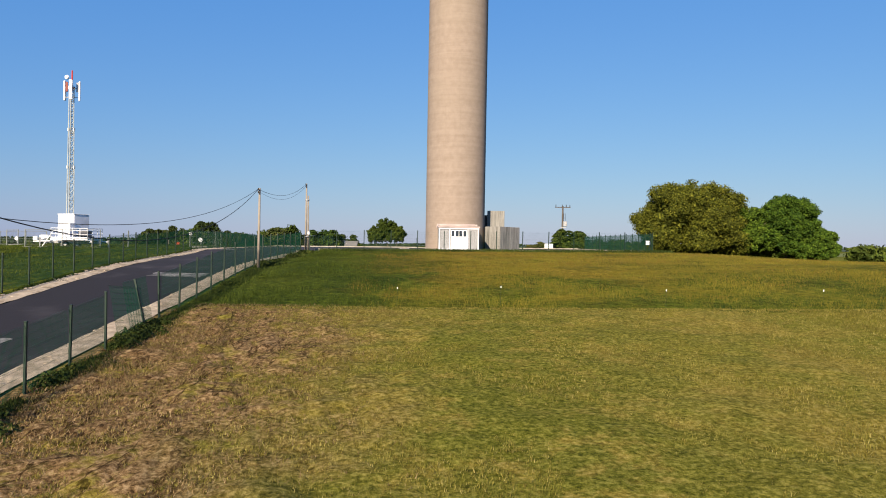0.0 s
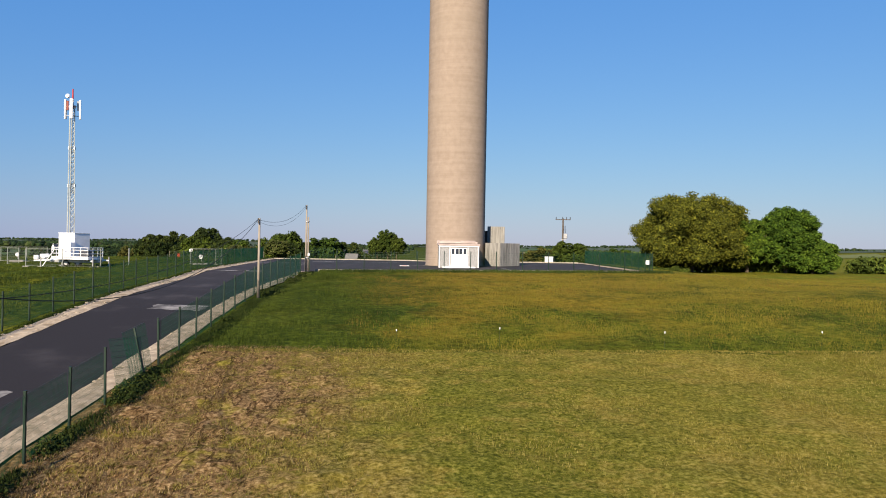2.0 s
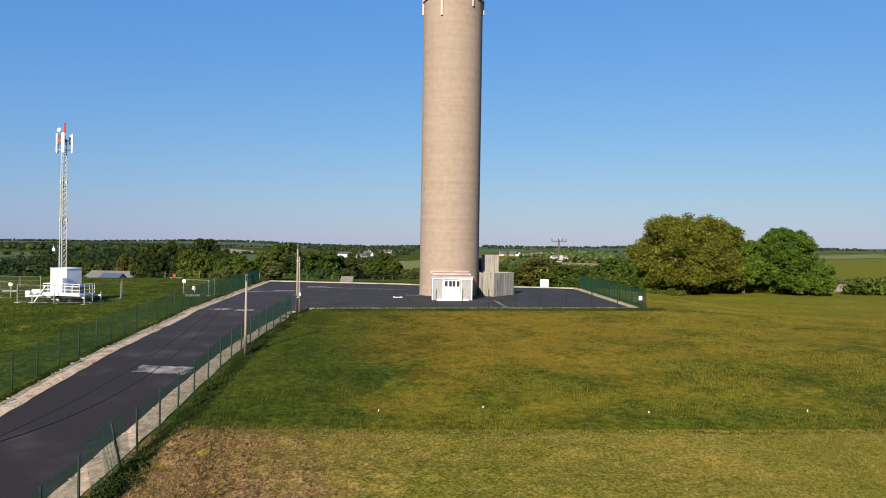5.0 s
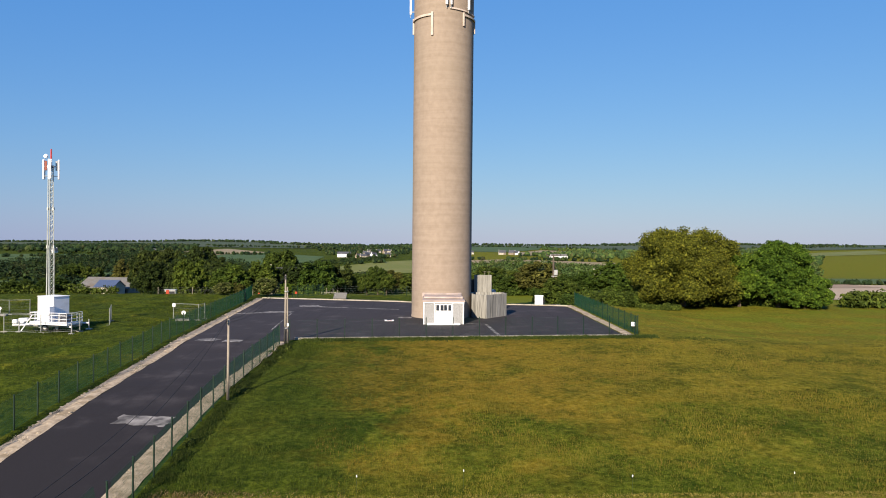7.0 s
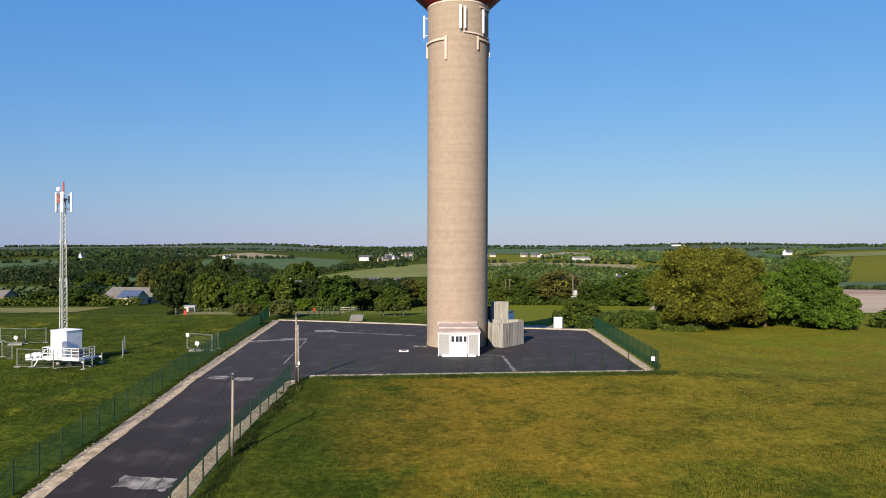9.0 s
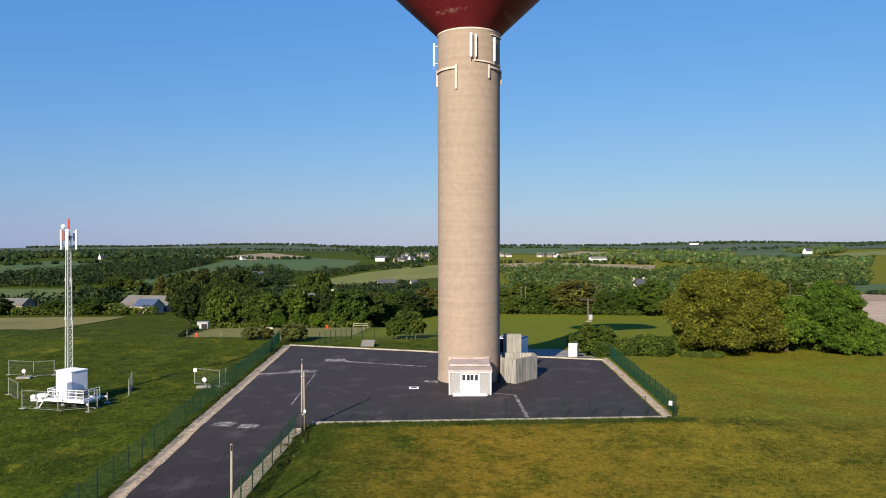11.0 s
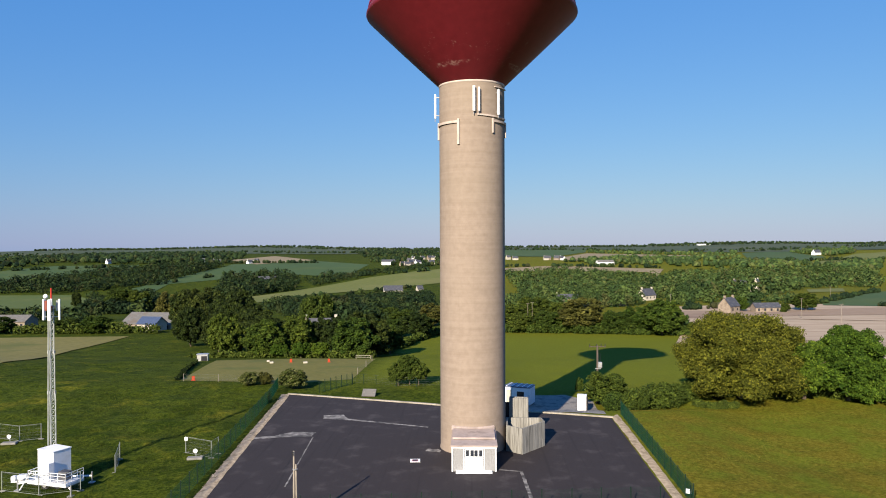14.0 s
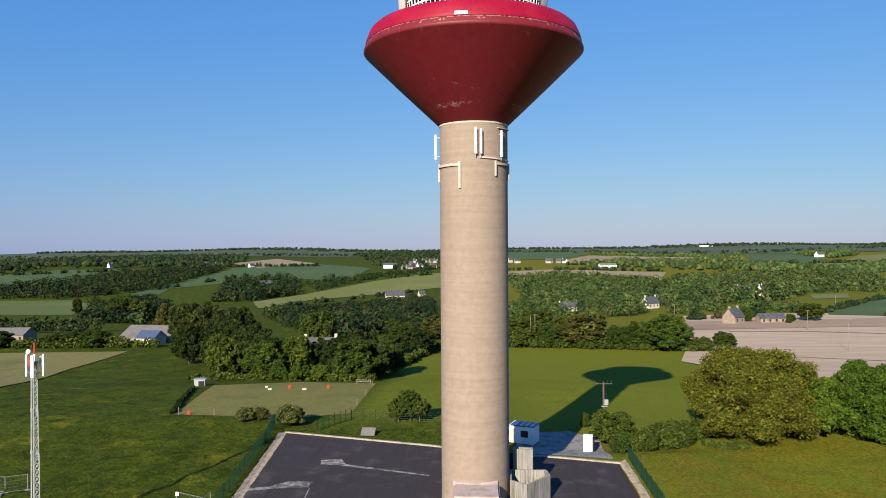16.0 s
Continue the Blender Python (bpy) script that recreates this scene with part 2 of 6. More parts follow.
def bowl_mat():
    """Dark red paint, flaked white where the lining seeps."""
    m, nt, bs = node_tree("bowl_paint", 0.55, 0.0, 0.35)
    v = coords(nt, "object")
    fine = noise_tex(nt, v, 1.2, 5)
    col = ramp(nt, fine, [(0.3, (0.1080, 0.0060, 0.0110)), (0.7, (0.1330, 0.0085, 0.0145))])
    sep = nt.nodes.new("ShaderNodeSeparateXYZ")
    link(nt, v, sep.inputs[0])
    Z = sep.outputs[2]
    low = math_node(nt, "MULTIPLY", mask(nt, Z, 41.25, 41.5), math_node(nt, "SUBTRACT", 1.0, mask(nt, Z, 41.7, 41.8)))
    high = math_node(nt, "MULTIPLY", mask(nt, Z, 46.2, 48.2), 0.75)
    drip = noise_tex(nt, coords(nt, "object", (3.0, 3.0, 0.5)), 1.0, 5, 0.75)
    patch = noise_tex(nt, v, 0.45, 3)
    rag = math_node(nt, "MULTIPLY", mask(nt, drip, 0.58, 0.64), mask(nt, patch, 0.46, 0.56))
    comb = noise_tex(nt, coords(nt, "object", (4.4, 4.4, 0.35)), 1.0, 4, 0.7)
    col = mixc(nt, math_node(nt, "MULTIPLY", math_node(nt, "MULTIPLY", mask(nt, comb, 0.47, 0.6), math_node(nt, "MULTIPLY", low, mask(nt, patch, 0.44, 0.58))), 0.7), col, (0.3496, 0.2204, 0.1976))
    mid = math_node(nt, "MULTIPLY", mask(nt, Z, 41.3, 41.7), math_node(nt, "SUBTRACT", 1.0, mask(nt, Z, 42.6, 45.5)))
    scratch = noise_tex(nt, coords(nt, "object", (4.5, 4.5, 0.7)), 1.0, 5, 0.8)
    where = noise_tex(nt, v, 0.55, 2)
    scab = math_node(nt, "MULTIPLY", mask(nt, scratch, 0.60, 0.66), mask(nt, where, 0.56, 0.63))
    col = mixc(nt, math_node(nt, "MULTIPLY", scab, mid), col, (0.3496, 0.2356, 0.2128))
    edge = noise_tex(nt, coords(nt, "object", (2.2, 2.2, 0.8)), 1.0, 4, 0.7)
    lip = math_node(nt, "MAXIMUM", math_node(nt, "MULTIPLY", mask(nt, Z, 47.9, 48.2), mask(nt, rag, 0.1, 0.6)), math_node(nt, "MULTIPLY", mask(nt, Z, 48.34, 48.38), mask(nt, edge, 0.44, 0.5)))
    col = mixc(nt, math_node(nt, "MULTIPLY", lip, 0.8), col, (0.3496, 0.228, 0.2128))
    streak = noise_tex(nt, coords(nt, "object", (1.7, 1.7, 0.06)), 1.0, 4, 0.7)
    col = mixc(nt, math_node(nt, "MULTIPLY", math_node(nt, "MULTIPLY", mask(nt, streak, 0.62, 0.7), high), 0.5), col, (0.2617, 0.1371, 0.1246))
    link(nt, col, bs.inputs["Base Color"])
    bump(nt, bs, fine, 0.1, 0.02)
    return m


M_GRASS = grass_ground()
M_ASPHALT = asphalt_mat()
M_SHAFT = concrete_tower_mat()
M_BOWL = bowl_mat()
M_RIM = plain("rim_paint", (0.1900, 0.0016, 0.0170), (0.2250, 0.0026, 0.0220), 1.5, 0.3, (0.2400, 0.0060, 0.0260), 0.55, relief=0.05, spec=0.2)
M_CONC = plain("grey_concrete", (0.1748, 0.1702, 0.1596), (0.2432, 0.2386, 0.225), 2.2, 0.5, (0.1444, 0.1414, 0.1322), 0.9, relief=0.3)
M_KERB = plain("kerb_concrete", (0.2508, 0.228, 0.1938), (0.3572, 0.3268, 0.2812), 3.0, 0.4, (0.2052, 0.1862, 0.1482), 0.9, kind="world", relief=0.4)
M_GRAVEL = plain("sandy_rubble", (0.2352, 0.1848, 0.1288), (0.4480, 0.3640, 0.2632), 2.6, 1.1, (0.2240, 0.1736, 0.1120), 0.95, kind="world", relief=0.9, dist=0.05)
M_STONE = plain("rubble", (0.2736, 0.2204, 0.1596), (0.4408, 0.3648, 0.2736), 3.0, 0.5, None, 0.9, kind="world", relief=0.6, dist=0.03)
M_RENDER = plain("rough_render", (0.15, 0.153, 0.16), (0.31, 0.315, 0.325), 9.0, 0.8, (0.22, 0.222, 0.228), 0.95, relief=0.5)
M_WHITE = plain("white_paint", (0.66, 0.68, 0.72), (0.74, 0.76, 0.8), 2.0, 0.5, (0.56, 0.57, 0.59), 0.5, relief=0.05)
M_PINK = plain("pinkish_white", (0.4005, 0.3359, 0.3036), (0.4651, 0.4005, 0.3618), 2.0, 0.6, (0.3553, 0.2972, 0.2584), 0.7, relief=0.1)
M_STEEL = plain("galvanised_steel", (0.342, 0.3496, 0.3572), (0.456, 0.4636, 0.4712), 6.0, 1.0, (0.304, 0.304, 0.304), 0.45, 0.6, 0.05)
M_GALV = plain("dull_galvanised_tube", (0.15, 0.165, 0.155), (0.23, 0.25, 0.235), 6.0, 1.0, (0.13, 0.14, 0.13), 0.65, 0.1, 0.05)
M_GREEN = plain("green_coating", (0.0018, 0.013, 0.0075), (0.003, 0.02, 0.011), 5.0, 1.0, None, 0.55, relief=0.02)
M_WIRE = plain("green_wire", (0.0023, 0.035, 0.0167), (0.0038, 0.0486, 0.0243), 5.0, 1.0, None, 0.5, relief=0)
M_WOOD = plain("weathered_pole", (0.1672, 0.1444, 0.1178), (0.2736, 0.2432, 0.2052), 4.0, 0.7, (0.1368, 0.1216, 0.0988), 0.9, relief=0.3, stretch=(4, 4, 0.5))
M_TARRED = plain("tarred_pole", (0.050, 0.040, 0.032), (0.095, 0.078, 0.062), 4.0, 0.7, (0.040, 0.032, 0.026), 0.9, relief=0.3, stretch=(4, 4, 0.5))
# Near-black parts; on the roof drum and shelter front it paints unlit space.
M_DARK = plain("near_black_and_unlit", (0.012, 0.013, 0.016), (0.02, 0.021, 0.025), 4.0, 1.0, None, 0.4, relief=0)
M_BLACK = plain("black_rubber", (0.0114, 0.0114, 0.0122), (0.0228, 0.0228, 0.0228), 4.0, 1.0, None, 0.7, relief=0)
M_REDP = plain("red_paint", (0.3192, 0.0228, 0.0152), (0.418, 0.038, 0.0228), 4.0, 1.0, None, 0.5, relief=0.05)
M_RUST = plain("brownish_red_casing", (0.1976, 0.057, 0.038), (0.2584, 0.076, 0.0532), 4.0, 1.0, None, 0.6, relief=0.05)
M_ORANGE = plain("orange_plastic", (0.3, 0.032, 0.012), (0.38, 0.05, 0.018), 4.0, 1.0, None, 0.5, relief=0.05)
M_BARK = plain("bark", (0.0532, 0.0395, 0.0266), (0.1216, 0.095, 0.0684), 5.0, 0.7, None, 0.95, relief=0.7, dist=0.03, stretch=(3, 3, 0.6))
M_MARK = plain("pale_gravel_pad", (0.152, 0.1444, 0.1368), (0.2584, 0.2432, 0.228), 5.0, 0.8, (0.1064, 0.1026, 0.1026), 0.9, kind="world", relief=0.2)
M_DUST = plain("dusty_repair", (0.0418, 0.0395, 0.041), (0.304, 0.2888, 0.2774), 1.3, 0.6, (0.0456, 0.0433, 0.0441), 0.9, kind="world", relief=0.2)
M_SLATE = plain("slate", (0.0342, 0.038, 0.0494), (0.0684, 0.0722, 0.0874), 3.0, 0.6, (0.0912, 0.0912, 0.0988), 0.6, relief=0.1)
M_HOUSE = plain("pale_wall", (0.377, 0.3466, 0.2979), (0.4499, 0.4195, 0.3648), 2.0, 0.5, (0.3344, 0.304, 0.2554), 0.9, relief=0.1)
M_STONEWALL = plain("stone_wall", (0.1702, 0.1398, 0.1094), (0.2797, 0.231, 0.1824), 2.5, 0.5, (0.152, 0.1216, 0.0973), 0.9, relief=0.3)
M_FIBRE = plain("fibre_cement", (0.1026, 0.1011, 0.0988), (0.1444, 0.1406, 0.1353), 1.0, 0.2, (0.114, 0.0988, 0.0851), 0.9, relief=0.1)
M_LATTICE = plain("dull_lattice_steel", (0.3, 0.325, 0.32), (0.42, 0.45, 0.44), 6.0, 1.0, (0.26, 0.28, 0.27), 0.6, 0.2, 0.05)
M_COPING = plain("pinkish_coping", (0.3, 0.245, 0.228), (0.39, 0.322, 0.3), 2.0, 0.6, (0.25, 0.207, 0.192), 0.8, relief=0.15)
M_BLUE = plain("blue_sheet", (0.0418, 0.0608, 0.114), (0.0684, 0.095, 0.1672), 2.0, 0.5, None, 0.4, 0.1, relief=0.05)
M_GLASS = plain("window_glass", (0.015, 0.02, 0.03), (0.03, 0.035, 0.045), 1.0, 1.0, None, 0.08, relief=0, spec=0.6)
M_EARTH = plain("dry_earth", (0.1064, 0.0646, 0.0342), (0.2508, 0.1672, 0.0912), 2.0, 0.4, (0.076, 0.0532, 0.0304), 0.95, kind="world", relief=0.6, dist=0.05)
M_SOILDARK = plain("damp_soil", (0.2326, 0.1634, 0.1102), (0.2842, 0.2052, 0.1406), 0.25, 0.012, (0.1938, 0.1292, 0.0904), 0.95, kind="world", relief=0.3, dist=0.2)
M_SOIL = plain("bare_soil", (0.3000, 0.2250, 0.1520), (0.4200, 0.3300, 0.2350), 0.35, 0.02, (0.3100, 0.2150, 0.1450), 0.95, kind="world", relief=0.3, dist=0.2, stretch=(0.12, 1.0, 1.0))
M_STRAW = plain("dry_meadow", (0.1150, 0.1080, 0.0230), (0.1800, 0.1560, 0.0400), 0.5, 0.03, (0.0950, 0.1020, 0.0180), 0.95, kind="world", relief=0.4, dist=0.2)
M_PADDOCK = plain("paddock_turf", (0.1050, 0.1000, 0.0150), (0.1550, 0.1380, 0.0260), 0.9, 0.09, (0.0900, 0.1000, 0.0140), 0.95, kind="world", relief=0.5, dist=0.1)
M_DISTANT = plain("far_pasture", (0.0319, 0.0486, 0.0228), (0.0471, 0.0669, 0.0304), 0.02, 0.002, (0.0654, 0.0775, 0.0395), 0.95, kind="world", relief=0)
M_CROP = plain("young_crop", (0.0304, 0.0631, 0.0144), (0.0426, 0.0806, 0.0182), 0.2, 0.012, (0.0502, 0.0806, 0.0167), 0.95, kind="world", relief=0.3, dist=0.2)
M_PASTURE = plain("pasture", (0.0880, 0.1050, 0.0170), (0.1240, 0.1370, 0.0260), 0.2, 0.012, (0.1300, 0.1350, 0.0330), 0.95, kind="world", relief=0.3, dist=0.2)
M_LEY = plain("green_ley", (0.0520, 0.0800, 0.0120), (0.0740, 0.1050, 0.0170), 0.2, 0.012, (0.0880, 0.1080, 0.0200), 0.95, kind="world", relief=0.3, dist=0.2)
M_STUBBLE = plain("pale_stubble", (0.1946, 0.152, 0.0851), (0.2554, 0.2006, 0.1216), 0.2, 0.01, (0.1702, 0.1459, 0.073), 0.95, kind="world", relief=0.3, dist=0.2)
L_OAK = leaf_mat("oak_leaves", (0.0264, 0.0356, 0.0044), (0.0736, 0.0851, 0.0087), (0.1323, 0.1380, 0.0161), 0.8, 0.5)
L_ASH = leaf_mat("ash_leaves", (0.0216, 0.0454, 0.0049), (0.0648, 0.1080, 0.0097), (0.1166, 0.1685, 0.0173), 0.8, 0.4)
L_DARK = leaf_mat("dark_leaves", (0.0100, 0.0190, 0.0045), (0.0280, 0.0440, 0.0080), (0.0520, 0.0700, 0.0120))
L_HEDGE = leaf_mat("hedge_leaves", (0.0180, 0.0330, 0.0050), (0.0450, 0.0690, 0.0095), (0.0780, 0.1050, 0.0160), 0.6, 0.55)
L_BROWN = leaf_mat("bronze_leaves", (0.0280, 0.0340, 0.0075), (0.0640, 0.0680, 0.0140), (0.1050, 0.1050, 0.0240))
L_GREEN = leaf_mat("green_leaves", (0.0180, 0.0360, 0.0050), (0.0460, 0.0760, 0.0088), (0.0800, 0.1120, 0.0145), 0.6, 0.6)
L_BLOSSOM = leaf_mat("blossom_leaves", (0.0300, 0.0480, 0.0090), (0.0900, 0.1080, 0.0240), (0.2300, 0.2200, 0.1000))
L_GRASS = leaf_mat("grass_blades", (0.0836, 0.0814, 0.0088), (0.1265, 0.1144, 0.0132), (0.1760, 0.1408, 0.0220), 0.25, 0.35)
L_RANK = leaf_mat("rank_blades", (0.0260, 0.0400, 0.0045), (0.0560, 0.0740, 0.0080), (0.1050, 0.1200, 0.0150), 0.3, 0.45)
L_HAY = leaf_mat("dry_blades", (0.1080, 0.0840, 0.0150), (0.2200, 0.1720, 0.0360), (0.3800, 0.3050, 0.1050), 0.9, 0.35)
L_SEED = leaf_mat("seed_heads", (0.0700, 0.0500, 0.0080), (0.1200, 0.0820, 0.0140), (0.1700, 0.1200, 0.0280), 0.3, 0.3)
L_TURF = leaf_mat("torn_turf", (0.060, 0.036, 0.0145), (0.168, 0.111, 0.0480), (0.32, 0.235, 0.122), 0.9, 0.35)
L_CUT = leaf_mat("green_blades", (0.0500, 0.0560, 0.0072), (0.1030, 0.1040, 0.0140), (0.1750, 0.1620, 0.0310), 0.9, 0.3)
L_FIELD = leaf_mat("field_blades", (0.0150, 0.0270, 0.0024), (0.0390, 0.0590, 0.0048), (0.0780, 0.0960, 0.0110), 0.3, 0.7)
L_WEED = leaf_mat("weed_blades", (0.0182, 0.0334, 0.0061), (0.0426, 0.0638, 0.0109), (0.073, 0.0851, 0.0182), 0.15)
# Darker mix, mostly for the left-hand woods; their shaded sides are in the colour.
L_FAR = wood_mat("dark_wood_leaves", [(0.0, (0.006, 0.014, 0.007)), (0.35, (0.011, 0.023, 0.009)), (0.6, (0.017, 0.032, 0.011)), (0.8, (0.026, 0.043, 0.013)), (0.9, (0.030, 0.033, 0.014)), (1.0, (0.038, 0.058, 0.016))])
# Lighter mix for the right-hand woods, with haze and fuller sunlight painted in.
L_HAZED = wood_mat("hazed_wood_leaves", [(0.0, (0.0199, 0.0397, 0.0132)), (0.35, (0.0321, 0.0568, 0.0171)), (0.6, (0.0454, 0.0738, 0.0208)), (0.8, (0.0605, 0.0909, 0.0237)), (0.9, (0.0586, 0.0644, 0.0246)), (1.0, (0.0738, 0.1041, 0.0265))])


# ---- mesh helpers ----
def obj(name, bm, m, parent=None, label="", smooth=False):
    me = bpy.data.meshes.new(name)
    bm.to_mesh(me)
    bm.free()
    me.materials.append(m)
    if smooth:
        for p in me.polygons:
            p.use_smooth = True
    o = new(name, me)
    if parent is not None:
        o.parent = parent
    if label:
        o["label"] = label
    return o


def part(name, bm, m, parent, label="", smooth=False):
    return obj(name, bm, m, parent, label, smooth)


def pieces(name, me, m_list, parent):
    """Alike pieces on one mesh, each an object of its own."""
    for mtx in m_list:
        o = new(name, me)
        o.parent = parent
        o.matrix_basis = mtx


def data_mesh(name, verts, faces, m, smooth=False):
    me = bpy.data.meshes.new(name)
    me.from_pydata(verts, [], faces)
    me.materials.append(m)
    if smooth:
        me.polygons.foreach_set("use_smooth", [True] * len(me.polygons))
    me.update()
    return me


def thing(name, at, label, category, group="", kind="", turn=0.0):
    e = new(name)
    e.matrix_basis = pose(*at, 0, 0, turn)
    e.empty_display_size = 0.3
    return tagged(e, label, category, group, kind)


def box(bm, c, s, turn=0.0, bevel=0.0):
    r = bmesh.ops.create_cube(bm, size=1.0, matrix=Matrix.Translation(c) @ pose(0, 0, 0, 0, 0, turn) @ Matrix.Diagonal((*s, 1)))
    if bevel:
        edges = list({e for v in r["verts"] for e in v.link_edges})
        bmesh.ops.bevel(bm, geom=edges, offset=bevel, segments=1, affect="EDGES")
    return bm


def rod(bm, a, b, r0, r1=None, n=8, caps=True):
    a, b = Vector(a), Vector(b)
    d = b - a
    m = Matrix.Translation((a + b) / 2) @ d.to_track_quat("Z", "Y").to_matrix().to_4x4()
    bmesh.ops.create_cone(bm, cap_ends=caps, segments=n, radius1=r0, radius2=r0 if r1 is None else r1, depth=d.length, matrix=m)
    return bm


def lathe(bm, profile, n=96, a0=0.0, a1=2 * math.pi, centre=(0, 0)):
    full = abs(a1 - a0 - 2 * math.pi) < 1e-6
    cols = n if full else n + 1
    rows = []
    for r, z in profile:
        rows.append([bm.verts.new((centre[0] + r * math.sin(a0 + (a1 - a0) * k / n), centre[1] - r * math.cos(a0 + (a1 - a0) * k / n), z)) for k in range(cols)])
    for p, q in zip(rows, rows[1:]):
        for k in range(n):
            j = (k + 1) % cols
            bm.faces.new((p[k], p[j], q[j], q[k]))
    return bm


# ---- lie of the land ----
PROF = [(-400,-30),(-200,-15),(-120,-8.6),(-80,-5.2),(-60,-3.4),(-46,-2.1),(-32,-0.85),(-17,-0.3),(-10.5,0.0),(46,0.0),(56,-0.7),
        (92,-3.6),(125,-7.6),(175,-11),(260,-14.5),(350,-19),(450,-24),(700,-38),(1000,-42),(1500,-26),(2200,-22),(3000,-18),(3800,-13),(4500,-9),(5200,-9)]
def prof(y):
    if y<=PROF[0][0]: return PROF[0][1]
    for i in range(len(PROF)-1):
        (a,za),(b,zb)=PROF[i],PROF[i+1]
        if y<=b:
            n=len(PROF)
            ma=(zb-PROF[i-1][1])/(b-PROF[i-1][0]) if i else (zb-za)/(b-a)
            mb=(PROF[i+2][1]-za)/(PROF[i+2][0]-a) if i+2<n else (zb-za)/(b-a)
            d=(zb-za)/(b-a)
            if d==0: ma=mb=0
            if za==0: ma=0
            if zb==0: mb=0
            t=(y-a)/(b-a); h=b-a
            return za*(1+2*t)*(1-t)**2+ma*h*t*(1-t)**2+zb*t*t*(3-2*t)-mb*h*t*t*(1-t)
    return PROF[-1][1]
def ss(a,b,v):
    t=min(1,max(0,(v-a)/(b-a))); return t*t*(3-2*t)
def ground(x,y):
    z=prof(y)+0.0096*(x-1.03)
    z-=1.8*max(ss(20,40,x)*ss(-30,10,y),ss(24.5,36,y)*ss(-6,14,x))*(1-ss(70,140,y))
    far=ss(150,700,y)
    if far>0:
        z+=far*(5*math.sin(x/230+0.6)+4*math.sin(x/410-y/520+1.0)+min(1,y/2500)*7*math.sin(x/690+2.0+y/1900))
    z -= 0.0042 * x * ss(2400, 4000, y)
    return z


def spaced(steps):
    out = [steps[0][0]]
    for end, d in steps[1:]:
        n = max(1, round((end - out[-1]) / d))
        s = out[-1]
        out += [s + (end - s) * k / n for k in range(1, n + 1)]
    return out


def terrain():
    xs = spaced([(-5000, 0), (-1000, 125), (-300, 25), (-90, 7), (-62, 3), (-30, 1.2), (60, 1.2), (150, 5), (400, 20), (1200, 40), (5000, 125)])
    ys = spaced([(-400, 0), (-110, 15), (-74, 2), (130, 1.0), (260, 4), (600, 12), (1500, 30), (3000, 60), (4900, 110)])
    verts = []
    for y in ys:
        for x in xs:
            lump = 0.0 if (-31 < x < 22 and -140 < y < 47) or (-64 < x < -16 and 44 < y < 108) else 0.12 * noise.noise((x * 0.16, y * 0.16, 0)) + (0.34 * noise.noise((x * 0.36, y * 0.36, 5)) + 0.2 * noise.noise((x * 0.75, y * 0.75, 5)) if x < -31 and y < 90 else 0.0)
            if -13 < x < 22 and -72 < y < -12:
                lump = 0.09 * noise.noise((x * 0.3, y * 0.3, 0))
            verts.append((x, y, ground(x, y) + lump))
    w = len(xs)
    faces = [(j * w + i, j * w + i + 1, (j + 1) * w + i + 1, (j + 1) * w + i) for j in range(len(ys) - 1) for i in range(w - 1)]
    o = new("ground", data_mesh("ground", verts, faces, M_GRASS, True))
    tagged(o, "rolling green meadow, mown and sun-bleached beside the lane", "ground", kind="structure")


def drape(name, poly, m, label, category, lift=0.03, step=2.0, kind="structure", rough_edge=0.0):
    """A surface with the outline poly, laid over the land."""
    bm = bmesh.new()
    pts = []
    for k, (x, y) in enumerate(poly):
        x2, y2 = poly[(k + 1) % len(poly)]
        n = max(1, int(math.hypot(x2 - x, y2 - y) / step)) if rough_edge else 1
        for i in range(n):
            u, v = x + (x2 - x) * i / n, y + (y2 - y) * i / n
            if rough_edge:
                u += rough_edge * noise.noise((u * 0.9 / rough_edge, v * 0.9 / rough_edge, 3.0))
                v += rough_edge * noise.noise((u * 0.9 / rough_edge, v * 0.9 / rough_edge, 9.0))
            pts.append((u, v))
    bm.faces.new([bm.verts.new((x, y, 0)) for x, y in pts])
    lo = [min(p[i] for p in pts) for i in (0, 1)]
    hi = [max(p[i] for p in pts) for i in (0, 1)]
    for axis in (0, 1):
        c = lo[axis] + step
        while c < hi[axis]:
            co, no = [0, 0, 0], [0, 0, 0]
            co[axis], no[axis] = c, 1
            bmesh.ops.bisect_plane(bm, geom=bm.verts[:] + bm.edges[:] + bm.faces[:], plane_co=co, plane_no=no)
            c += step
    bmesh.ops.triangulate(bm, faces=bm.faces[:])
    for v in bm.verts:
        v.co.z = ground(v.co.x, v.co.y) + lift
    bmesh.ops.recalc_face_normals(bm, faces=bm.faces[:])
    for f in bm.faces:
        if f.normal.z < 0:
            f.normal_flip()
    o = obj(name, bm, m)
    return tagged(o, label, category, kind=kind)


